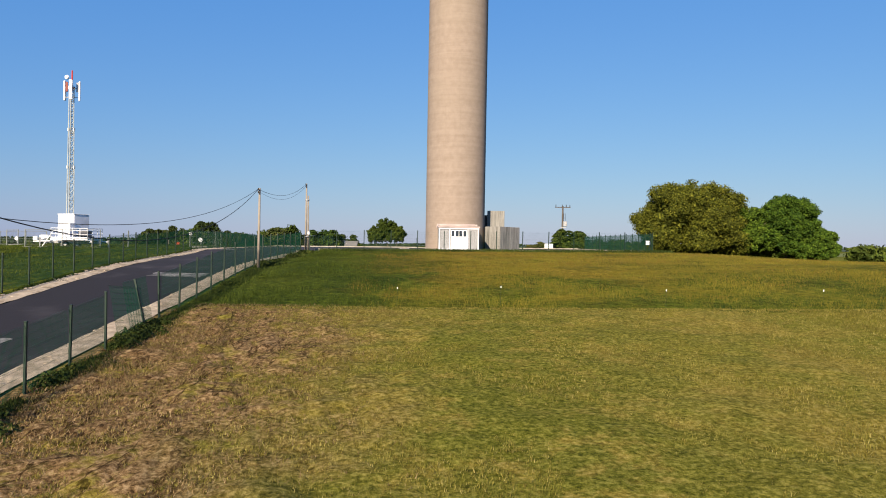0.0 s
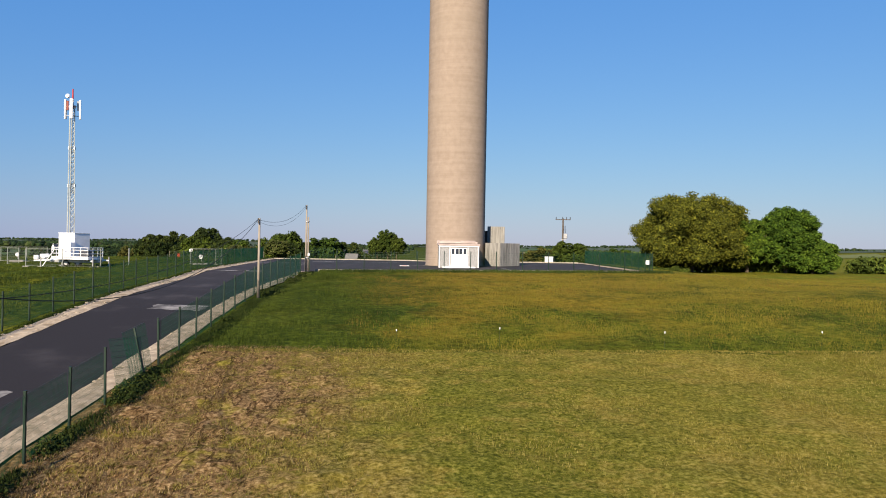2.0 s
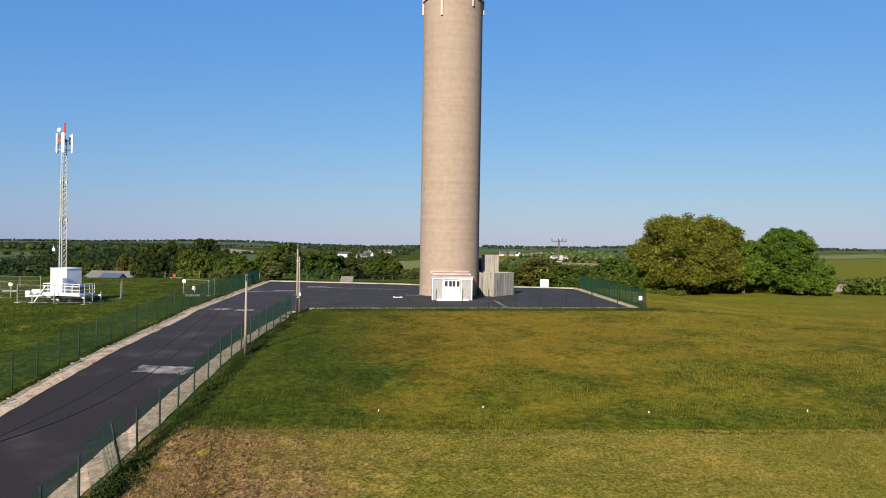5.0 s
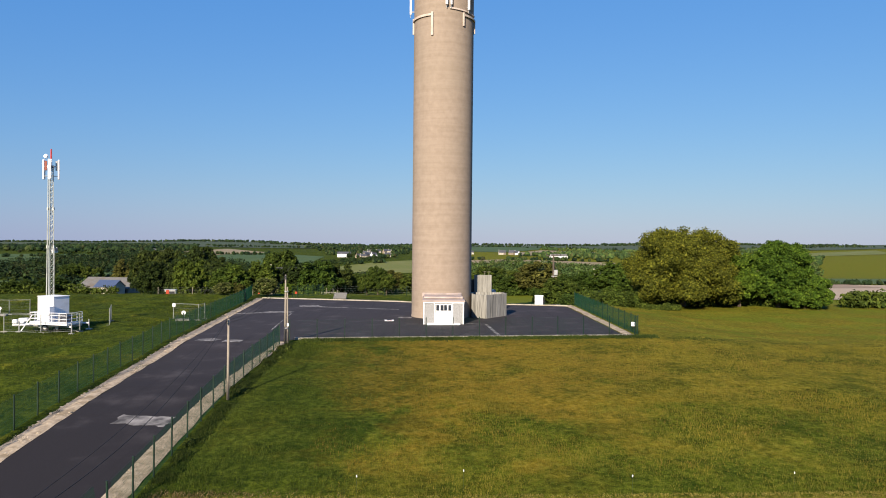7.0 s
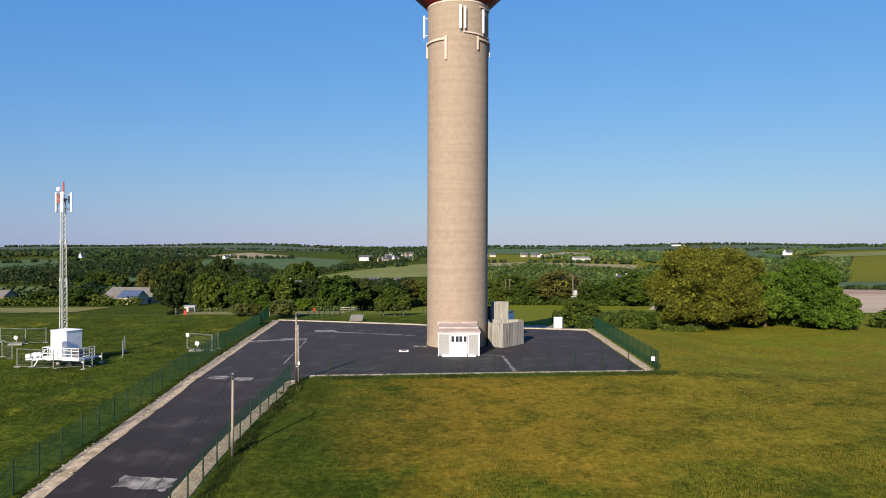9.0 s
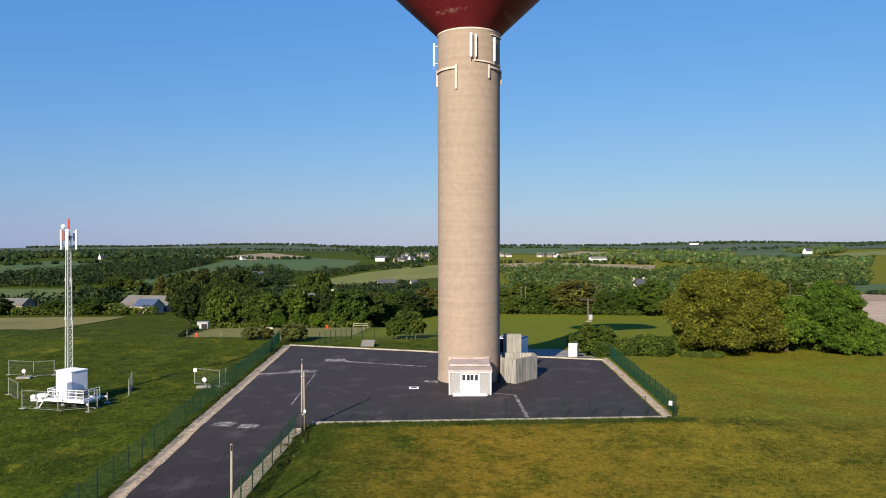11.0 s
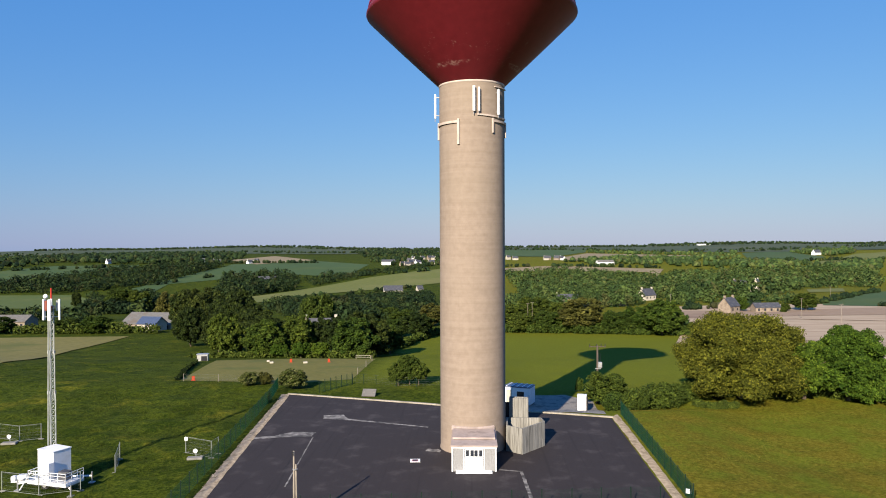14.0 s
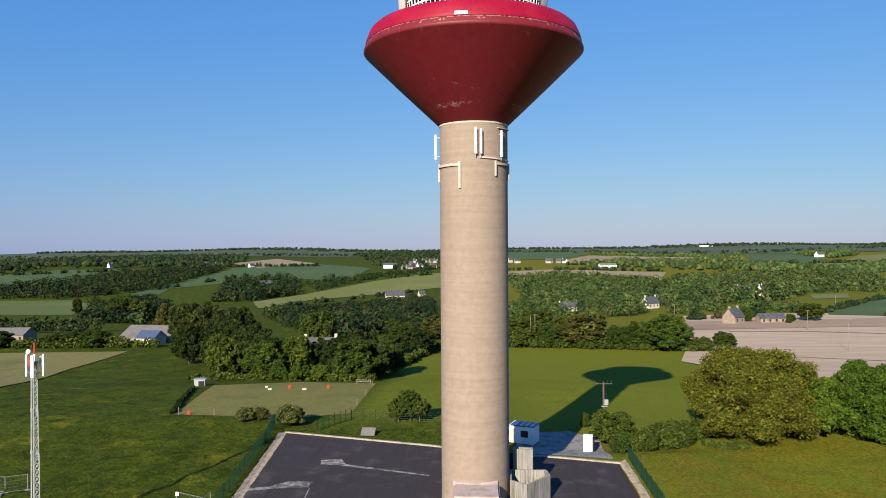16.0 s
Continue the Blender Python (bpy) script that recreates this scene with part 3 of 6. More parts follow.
def torn_bank():
    """The mown slope close up: hummocks, torn turf and hoof-trodden hollows, deepest beside the lane."""
    x0, x1, y0, y1, step = -13.2, 14.0, -72.5, -46.6, 0.22
    nx, ny = int((x1 - x0) / step), int((y1 - y0) / step)
    verts = []
    for j in range(ny + 1):
        for i in range(nx + 1):
            x, y = x0 + step * i, y0 + step * j
            rim = min(1.0, (x - x0) / 0.5, (x1 - x) / 4.0, (y - y0) / 0.5, (y1 - y) / 0.5)
            worn = 1.2 - 0.8 * ss(-8.0, 0.0, x + 3.0 * noise.noise((x * 0.15, y * 0.15, 1.0)))
            h = noise.noise((x * 0.75, y * 0.75, 7.0)) + 0.8 * noise.noise((x * 1.9, y * 1.9, 3.0)) + 0.45 * noise.noise((x * 4.1, y * 4.1, 9.0))
            tear = max(0.0, 0.12 - abs(noise.noise((x * 0.8, y * 0.22, 30.0)))) * 3.0
            z = ground(x, y) + 0.09 * noise.noise((x * 0.3, y * 0.3, 0)) * (-13 < x < 22)
            verts.append((x, y, z - 0.1 * (1 - rim) + rim * (0.07 + worn * (0.1 * h - 0.22 * tear))))
    w = nx + 1
    faces = [(j * w + i, j * w + i + 1, (j + 1) * w + i + 1, (j + 1) * w + i) for j in range(ny) for i in range(nx)]
    o = new("bank", data_mesh("bank", verts, faces, M_GRASS, True))
    tagged(o, "torn and trodden dry turf of the mown slope", "ground", kind="structure")


# lane and yard edges
LANE_L = [(-21.6, -95), (-21.8, -46), (-22.0, -30), (-22.5, -20), (-23.0, -10), (-24.9, 13), (-26.5, 34), (-27.0, 38.0)]
LANE_R = [(-15.0, -95), (-15.2, -46), (-15.1, -30), (-14.9, -20), (-14.5, -12.5)]
YARD = [(-12.8, -10.7), (17.6, -9.0), (18.2, -8.6), (18.6, 22.4), (-27.0, 38.0)]
FENCE_L = [(-23.4, -95), (-23.6, -46), (-23.9, -30), (-24.4, -20), (-25.0, -10), (-26.9, 13), (-28.7, 34), (-30.0, 43.0)]
FENCE_R = [(-13.4, -75), (-13.7, -46), (-14.0, -30), (-14.0, -13)]
FENCE_E = [(19.6, -8.6), (20.2, 24.6)]


def at_len(line, s):
    for (x0, y0), (x1, y1) in zip(line, line[1:]):
        d = math.hypot(x1 - x0, y1 - y0)
        if s <= d:
            return x0 + (x1 - x0) * s / d, y0 + (y1 - y0) * s / d, math.degrees(math.atan2(y1 - y0, x1 - x0))
        s -= d
    return x1, y1, math.degrees(math.atan2(y1 - y0, x1 - x0))


def length(line):
    return sum(math.hypot(b[0] - a[0], b[1] - a[1]) for a, b in zip(line, line[1:]))


def strip(name, left, right, m, label, category, lift, step=1.0):
    bm = bmesh.new()
    n = int(length(left) / step)
    rows = []
    for k in range(n + 1):
        a, b = at_len(left, length(left) * k / n), at_len(right, length(right) * k / n)
        row = []
        for i in range(5):
            x, y = a[0] + (b[0] - a[0]) * i / 4, a[1] + (b[1] - a[1]) * i / 4
            bulge = 0.05 * noise.noise((x * 1.4, y * 1.4, 2.0)) + (0.05 if 0 < i < 4 else 0.0)
            x += (0.0 if 0 < i < 4 else 0.12) * noise.noise((y * 0.8, y * 2.1, 4.0 + i))
            row.append(bm.verts.new((x, y, ground(x, y) + lift + bulge)))
        rows.append(row)
    for p, q in zip(rows, rows[1:]):
        for i in range(4):
            bm.faces.new((p[i], p[i + 1], q[i + 1], q[i]))
    bmesh.ops.recalc_face_normals(bm, faces=bm.faces[:])
    o = obj(name, bm, m, smooth=True)
    for p in o.data.polygons:
        if p.normal.z < 0:
            o.data.flip_normals()
            break
    return tagged(o, label, category, kind="structure")


terrain()
torn_bank()
drape("road", LANE_L[:-1] + YARD[::-1] + LANE_R[::-1], M_ASPHALT, "dark fresh asphalt lane widening into a service yard", "road", 0.035, 3.0)
strip("verge_left", [(x - 1.15, y) for x, y in LANE_L], [(x + 0.02, y) for x, y in LANE_L], M_GRAVEL, "pale rubble verge between asphalt lane and fence", "verge", 0.05)
strip("verge_right", [(x - 0.02, y) for x, y in LANE_R], [(x + 1.15 - 0.008 * abs(y + 46), y) for x, y in LANE_R], M_GRAVEL, "pale gravel verge beside the lane", "verge", 0.05)


def kerb(name, line, w, h, label):
    bm = bmesh.new()
    total = length(line)
    n = max(1, int(total))
    for k in range(n):
        x, y, a = at_len(line, total * (k + 0.5) / n)
        box(bm, (x, y, ground(x, y) + h / 2), (total / n - 0.012, w, h + 0.1), a)
    return tagged(obj(name, bm, M_KERB), label, "kerb", kind="structure")


kerb("kerb_front", [(-13.2, -11.0), (18.6, -9.25)], 0.32, 0.14, "pale concrete kerb along the yard's front")
kerb("kerb_back", [(18.9, 22.7), (-27.2, 38.3)], 0.35, 0.12, "pale concrete kerb along the yard's back")
strip("verge_side", [(18.35, -8.9), (18.75, 22.8)], [(19.25, -8.9), (19.8, 24.4)], M_GRAVEL, "pale gravel verge along the yard's side", "verge", 0.05)

# ---- water tower ----
AX, AY, R = 0.86, 10.0, 3.62


def tower():
    t = thing("water_tower", (AX, AY, 0), "tall concrete water tower with a dark red conical bowl", "water tower")
    prof = [(R + 0.05, -0.3), (R + 0.05, 0.15), (R, 0.2)] + [(R, 0.2 + 40.0 * k / 28) for k in range(1, 29)]
    bm = lathe(bmesh.new(), prof)
    part("shaft", bm, M_SHAFT, t, "beige weathered concrete shaft", True)
    part("neck_ring", lathe(bmesh.new(), [(R, 39.9), (R + 0.05, 39.93), (R + 0.06, 40.1), (R, 40.15)]), M_PINK, t, "", True)
    bm = lathe(bmesh.new(), [(R + 0.01, 40.08), (R + 0.3, 40.3), (8.0, 44.15), (11.56, 47.58)], 128)
    for run in ([(11.56, 47.58), (11.64, 47.7), (11.62, 47.86)], [(11.62, 47.86), (11.36, 48.45)]):
        lathe(bm, run, 128)
    part("bowl", bm, M_BOWL, t, "dark red painted concrete cone with flaked white streaks", True)
    bm = lathe(bmesh.new(), [(11.42, 48.43), (11.44, 48.5), (11.36, 48.8), (11.18, 49.3), (10.95, 49.8), (10.5, 50.2), (9.8, 50.42), (7.3, 50.75), (0.01, 50.8)], 128)
    part("rim", bm, M_RIM, t, "bright crimson painted rim", True)
    # lattice drum on the roof
    # Solid drum; its dark colour stands for the shade inside the lattice.
    drum = part("drum", lathe(bmesh.new(), [(7.15, 50.7), (7.15, 53.6), (0.01, 53.7)]), M_DARK, t, "solid drum coloured dark as the unlit space behind the lattice", True)
    part("drum_cap", lathe(bmesh.new(), [(7.2, 53.3), (7.95, 53.35), (7.95, 53.75), (7.0, 54.0), (0.01, 54.2)]), M_PINK, t, "", True)
    bm = bmesh.new()
    for k in range(84):
        a = 2 * math.pi * k / 84
        rod(bm, (7.3 * math.sin(a), -7.3 * math.cos(a), 50.6), (7.6 * math.sin(a), -7.6 * math.cos(a), 53.4), 0.055, n=5, caps=False)
    for k, (rr, zz) in enumerate([(7.36, 51.1), (7.42, 51.7), (7.48, 52.3), (7.54, 52.9)]):
        lathe(bm, [(rr - 0.05, zz - 0.06), (rr + 0.05, zz - 0.06), (rr + 0.05, zz + 0.06), (rr - 0.05, zz + 0.06), (rr - 0.05, zz - 0.06)], 84)
    part("lattice", bm, M_WHITE, t, "white lattice round the roof drum")
    for a0, a1 in ((math.radians(62), math.radians(100)), (math.radians(-118), math.radians(-62))):
        part("parapet", lathe(bmesh.new(), [(7.72, 50.6), (7.95, 53.5), (7.85, 53.5), (7.62, 50.6), (7.72, 50.6)], 20, a0, a1), M_PINK, t, "pale curved parapet panel", True)
    part("plaque", lathe(bmesh.new(), [(11.5, 48.5), (11.42, 48.85), (11.2, 48.85)], 6, math.radians(-8.4), math.radians(-2.4)), M_WHITE, t, "white plaque on the rim")
    # aerial panels on brackets
    for s, zb, zt, out, w in ((0.057, 36.7, 39.4, 0.32, 0.27), (0.195, 36.7, 39.25, 0.32, 0.2), (0.73, 36.45, 39.2, 0.32, 0.24), (-0.995, 36.5, 39.2, 0.45, 0.2)):
        a = math.asin(s)
        d = math.degrees(a)
        bm = bmesh.new()
        rr = R + out
        box(bm, (rr * math.sin(a), -rr * math.cos(a), (zb + zt) / 2), (w, 0.22, zt - zb), d, 0.04)
        pan = part("aerial_panel", bm, M_WHITE, t, "white aerial panel")
        for zz in (zb + 0.35, zt - 0.35):
            rm = R + out / 2 - 0.02
            part("bracket", box(bmesh.new(), (rm * math.sin(a), -rm * math.cos(a), zz), (0.09, out, 0.09), d), M_STEEL, pan)
        rod(bm := bmesh.new(), (rr * math.sin(a) - 0.02, -(rr - 0.12) * math.cos(a), zb - 0.35), (rr * math.sin(a) - 0.02, -(rr - 0.12) * math.cos(a), zb), 0.04, n=6)
        part("connector", bm, M_STEEL, pan)
    # cable ducts
    def duct(a0, a1, z0, z1, h=0.26):
        bm = bmesh.new()
        n = 18
        rows = []
        for k in range(n + 1):
            a = a0 + (a1 - a0) * k / n
            z = z0 + (z1 - z0) * k / n
            rows.append([bm.verts.new((r * math.sin(a), -r * math.cos(a), z + dz)) for r, dz in ((R - 0.01, -h / 2), (R + 0.17, -h / 2), (R + 0.17, h / 2), (R - 0.01, h / 2))])
        for p, q in zip(rows, rows[1:]):
            for i in range(4):
                bm.faces.new((p[i], p[(i + 1) % 4], q[(i + 1) % 4], q[i]))
        bm.faces.new(rows[0])
        bm.faces.new(rows[-1][::-1])
        bmesh.ops.recalc_face_normals(bm, faces=bm.faces[:])
        part("cable_duct", bm, M_PINK, t, "pinkish-white cable duct")

    def drop(s, z0, z1, w=0.28):
        a = math.asin(s)
        rr = R + 0.09
        bm = box(bmesh.new(), (rr * math.sin(a), -rr * math.cos(a), (z0 + z1) / 2), (w, 0.2, z0 - z1), math.degrees(a), 0.03)
        part("cable_duct", bm, M_PINK, t, "pinkish-white cable duct")

    duct(math.radians(-95), math.radians(-23), 35.7, 35.7)
    drop(-0.39, 36.0, 33.25)
    duct(math.radians(9), math.radians(75), 36.4, 36.2, 0.16)
    duct(math.radians(37), math.radians(95), 35.8, 35.8, 0.22)
    drop(0.61, 36.1, 34.5, 0.2)
    duct(math.radians(42), math.radians(80), 39.5, 39.5, 0.1)
    drop(0.995, 36.0, 34.3, 0.18)
    drop(-0.995, 36.0, 34.1, 0.18)
    # porch
    porch = thing("porch", (0.93, 0.95, 0), "grey rendered porch with white double door at the tower's foot", "porch")
    w = 4.45
    d = 7.2
    for sx in (-1, 1):
        bm = bmesh.new()
        x = sx * (w / 2 - 0.12)
        vs = [bm.verts.new((x + dx, y, z)) for dx in (-0.12, 0.12) for y, z in ((0, -0.1), (d, -0.1), (d, 2.5), (0, 2.45))]
        for q in ((0, 1, 2, 3), (7, 6, 5, 4), (0, 4, 5, 1), (1, 5, 6, 2), (2, 6, 7, 3), (3, 7, 4, 0)):
            bm.faces.new([vs[i] for i in q])
        bmesh.ops.recalc_face_normals(bm, faces=bm.faces[:])
        part("side_wall", bm, M_CONC, porch)
    for x0, x1 in ((-w / 2 + 0.02, -1.06), (1.06, w / 2 - 0.02)):
        part("front_wall", box(bmesh.new(), ((x0 + x1) / 2, 0.09, 1.15), (x1 - x0, 0.2, 2.5)), M_RENDER, porch, "pebble-dashed render panel")
    bm = bmesh.new()
    for x in (-w / 2 + 0.06, w / 2 - 0.06):
        box(bm, (x, 0.0, 1.15), (0.12, 0.24, 2.5), 0, 0.02)
    for x in (-1.0, 1.0):
        box(bm, (x, 0.0, 1.15), (0.1, 0.2, 2.4), 0, 0.02)
    box(bm, (0, 0.0, 2.41), (w + 0.06, 0.26, 0.16), 0, 0.02)
    part("trim", bm, M_WHITE, porch, "white painted trim")
    bm = bmesh.new()
    vs = [bm.verts.new((x, y, z)) for x, y, z in ((-w / 2 - 0.1, -0.22, 2.5), (w / 2 + 0.1, -0.22, 2.5), (w / 2 + 0.1, 5.6, 2.56), (-w / 2 - 0.1, 5.6, 2.56),
                                                  (-w / 2 - 0.1, -0.22, 2.66), (w / 2 + 0.1, -0.22, 2.66), (w / 2 + 0.1, 5.6, 2.74), (-w / 2 - 0.1, 5.6, 2.74))]
    for q in ((3, 2, 1, 0), (4, 5, 6, 7), (0, 1, 5, 4), (1, 2, 6, 5), (2, 3, 7, 6), (3, 0, 4, 7)):
        bm.faces.new([vs[i] for i in q])
    part("roof", bm, M_COPING, porch, "pinkish flat roof slab")
    part("upstand", lathe(bmesh.new(), [(R + 0.02, 2.6), (R + 0.16, 2.6), (R + 0.14, 3.0), (R + 0.0, 3.08)], 24, math.radians(-38), math.radians(38), (-0.07, AY - 0.95)), M_COPING, porch)
    part("roof_step", box(bmesh.new(), (0, 3.6, 2.82), (w - 0.1, 3.6, 0.2), 0, 0.02), M_COPING, porch, "raised rear half of the porch roof")
    part("step", box(bmesh.new(), (0, -0.35, 0.06), (3.6, 0.75, 0.2), 0, 0.03), M_WHITE, porch, "low white step")
    for sx in (-1, 1):
        leaf = part("door_leaf", box(bmesh.new(), (sx * 0.455, 0.0, 1.2), (0.88, 0.07, 2.1), 0, 0.01), M_WHITE, porch, "white painted door leaf")
        for k in (0.2, 0.66):
            part("pane", box(bmesh.new(), (sx * k, -0.03, 1.84), (0.32, 0.05, 0.62)), M_GLASS, leaf, "dark glass pane")
        part("handle", rod(bmesh.new(), (sx * 0.1, -0.09, 1.1), (sx * 0.1, -0.09, 1.28), 0.018, n=6), M_STEEL, leaf)


tower()


def board_enclosure(name, poly, z1, label, wall=0.2, z0=-0.2):
    """Concrete enclosure with board-marked panels and an open top."""
    t = thing(name, (poly[0][0], poly[0][1], 0), label, "enclosure")
    p0 = Vector(poly[0])
    for k in range(len(poly)):
        a, b = Vector(poly[k]) - p0, Vector(poly[(k + 1) % len(poly)]) - p0
        d = (b - a).length
        n = max(2, round(d / 0.55))
        way = (b - a) / d
        ang = math.degrees(math.atan2(way.y, way.x))
        inward = Vector((-way.y, way.x)) * (wall / 2)
        rnd = random.Random(k)
        for i in range(n):
            c = a + way * (d * (i + 0.5) / n) + inward * (1 + 0.05 * rnd.uniform(-1, 1))
            bm = box(bmesh.new(), (c.x, c.y, (z0 + z1) / 2 + rnd.uniform(-0.006, 0.006)), (d / n - 0.012, wall, z1 - z0), ang, 0.015)
            part("panel", bm, M_PANEL, t)
    return t


M_PANEL = plain("board_concrete", (0.16, 0.157, 0.145), (0.26, 0.255, 0.24), 1.3, 0.6, (0.105, 0.103, 0.095), 0.9, relief=0.4, stretch=(6, 6, 0.5), rand=0.25)
board_enclosure("low_enclosure", [(4.45, 8.0), (6.1, 6.55), (8.85, 9.9), (8.6, 11.6), (4.6, 11.6)], 2.85, "weathered board-marked concrete enclosure beside the tower")
board_enclosure("tall_enclosure", [(5.0, 12.1), (7.15, 11.8), (7.25, 12.7), (5.1, 13.0)], 4.95, "tall board-marked concrete enclosure behind the low one")
gate = thing("steel_gate", (4.72, 12.5, 0), "dark steel gate leaf beside the tall enclosure", "gate")
part("leaf", box(bmesh.new(), (0, 0, 2.2), (0.85, 0.08, 4.4), 0, 0.01), M_DARK, gate)
for gz in (0.5, 2.2, 3.9):
    part("rib", box(bmesh.new(), (0, -0.06, gz), (0.8, 0.05, 0.08)), M_BLACK, gate)


# ---- fences ----
def post_mesh():
    bm = bmesh.new()
    box(bm, (0, 0, 0.93), (0.074, 0.074, 2.06), 0, 0.008)
    box(bm, (0, 0, 1.975), (0.082, 0.082, 0.03))
    me = bpy.data.meshes.new("post")
    bm.to_mesh(me)
    bm.free()
    me.materials.append(M_GREEN)
    return me


def panel_mesh(w=2.44, h=1.78, n=49, r=0.004):
    """Welded mesh panel: upright wires, folded double cross wires."""
    verts, faces = [], []

    def wire(a, b, r):
        a, b = Vector(a), Vector(b)
        s = (b - a).normalized()
        u = s.orthogonal().normalized() * r
        v = s.cross(u)
        i = len(verts)
        for p in (a, b):
            for k in range(3):
                q = p + u * math.cos(2.0944 * k) + v * math.sin(2.0944 * k)
                verts.append(tuple(q))
        for k in range(3):
            j = (k + 1) % 3
            faces.append((i + k, i + j, i + 3 + j, i + 3 + k))

    for k in range(n + 1):
        x = -w / 2 + w * k / n
        wire((x, 0, 0.05), (x, 0, 0.05 + h), r)
    for k in range(9):
        z = 0.08 + (h - 0.06) * k / 8
        wire((-w / 2, 0.006, z), (w / 2, 0.006, z), r)
        if k in (0, 3, 5, 8):
            wire((-w / 2, 0.03, z + 0.05), (w / 2, 0.03, z + 0.05), r)
    return data_mesh("panel", verts, faces, M_WIRE)


POST, PANEL, THIN, DENSE = post_mesh(), panel_mesh(), panel_mesh(n=24, r=0.0022), panel_mesh(n=49, r=0.0046)


def fence(line, start, count, label, skip=(), pitch=2.53, mesh=None, fallen=()):
    f = thing("mesh_fence", (0, 0, 0), label, "fence", "green mesh fences")
    spots = [at_len(line, start + pitch * k) for k in range(count + 1)]
    rnd = random.Random(count)
    for k, (x, y, a) in enumerate(spots):
        if k in fallen:
            continue
        pieces("post", POST, [Matrix.Translation((x, y, ground(x, y) - 0.02)) @ pose(0, 0, 0, rnd.gauss(0, 0.5), rnd.gauss(0, 0.5), a)], f)
    for k, ((x0, y0, a0), (x1, y1, a1)) in enumerate(zip(spots, spots[1:])):
        if k in skip:
            continue
        z0, z1 = ground(x0, y0), ground(x1, y1)
        d = math.hypot(x1 - x0, y1 - y0)
        a = math.degrees(math.atan2(y1 - y0, x1 - x0))
        m = Matrix.Translation(((x0 + x1) / 2, (y0 + y1) / 2, (z0 + z1) / 2)) @ pose(0, 0, 0, 0, 0, a) @ pose(0, 0, 0, 0, -math.degrees(math.atan2(z1 - z0, d)), 0) @ Matrix.Diagonal((d / 2.53, 1, 1, 1))
        pieces("panel", mesh or PANEL, [m], f)
    return f


fence(FENCE_L, 54.6 - 2.53 * 9, 42, "long green mesh fence between lane and mast field")
lane_fence = fence(FENCE_R, 15.64 - 2.53 * 2, 20, "green mesh fence beside the lane, one panel torn loose", skip=(4, 5), fallen=(5,))
fence([(-14.0, -11.3), (19.6, -8.8)], 0.4, 13, "thin green mesh fence along the yard's front", mesh=THIN)
fence(FENCE_E, 0.1, 13, "dense green mesh fence along the yard's side", mesh=DENSE)
fence([(-22.6, 39.0), (-18.6, 45.6)], 0.0, 6, "dark green mesh fence behind the yard's corner", pitch=1.28, mesh=THIN)
# loose panel and leaning post
for m, me, nm in ((Matrix.Translation((-13.5, -52.2, ground(-13.5, -52.2))) @ pose(0, 0, 0, -13, 5, 86), PANEL, "panel"),
                  (Matrix.Translation((-13.9, -50.4, ground(-13.9, -50.4))) @ pose(0, 0, 0, -9, -3, 92), PANEL, "panel"),
                  (Matrix.Translation((-13.45, -51.2, ground(-13.4, -51.2))) @ pose(0, 0, 0, -14, 3, 90), POST, "post")):
    pieces(nm, me, [m], lane_fence)


def sign(x, y, z, turn, w, h, label):
    s = thing("sign", (x, y, z), label, "sign", turn=turn)
    part("plate", box(bmesh.new(), (0, 0, 0), (w, 0.02, h), 0, 0.004), M_WHITE, s)
    bm = bmesh.new()
    for k in range(3):
        box(bm, (0, -0.012, h * (0.22 - 0.2 * k)), (w * 0.7, 0.006, h * 0.07))
    part("writing", bm, M_BLACK, s, "dark unreadable bars")


sign(19.45, -7.55, 1.15, -25, 0.46, 0.4, "small white notice plate fixed to the mesh fence")


# ---- poles and cables ----
def wood_pole(x, y, z, h, label, second=0.0, arm=0.0):
    p = thing("utility_pole", (x, y, z), label, "pole", "roadside poles")
    bm = rod(bmesh.new(), (0, 0, -0.4), (0.02, 0, h), 0.095, 0.065, 12)
    part("shaft", bm, M_WOOD, p, "", True)
    if second:
        part("strut", rod(bmesh.new(), (0.22, 0.12, -0.3), (0.17, 0.05, second), 0.085, 0.065, 10), M_WOOD, p, "shorter wooden post beside it", True)
        for zz in (1.2, second - 0.4):
            part("strap", rod(bmesh.new(), (0.1, 0.04, zz - 0.04), (0.1, 0.04, zz + 0.04), 0.2, n=12), M_STEEL, p)
    bm = bmesh.new()
    for zz in (h - 0.12, h - 0.3):
        rod(bm, (-0.02, -0.22, zz), (-0.02, 0.2, zz), 0.02, n=6)
        rod(bm, (-0.02, -0.22, zz - 0.03), (-0.02, -0.22, zz + 0.12), 0.035, n=6)
        rod(bm, (-0.02, 0.2, zz - 0.03), (-0.02, 0.2, zz + 0.12), 0.035, n=6)
    part("insulator", bm, M_BLACK, p)
    if arm:
        part("cross_arm", box(bmesh.new(), (0, 0, h - 0.15), (arm, 0.09, 0.1), 8, 0.01), M_WOOD, p)
    return p


P1, P2 = (-13.5, -32.4, -0.85), (-13.7, -12.9, -0.02)
wood_pole(*P1, 4.95, "pale weathered wooden pole beside the lane fence")
pole_b = wood_pole(*P2, 6.0, "weathered wooden pole with a shorter post strapped to it", second=4.9)
part("box", box(bmesh.new(), (0.28, -0.12, 1.5), (0.16, 0.12, 0.26), 0, 0.01), M_WHITE, pole_b, "small white box")


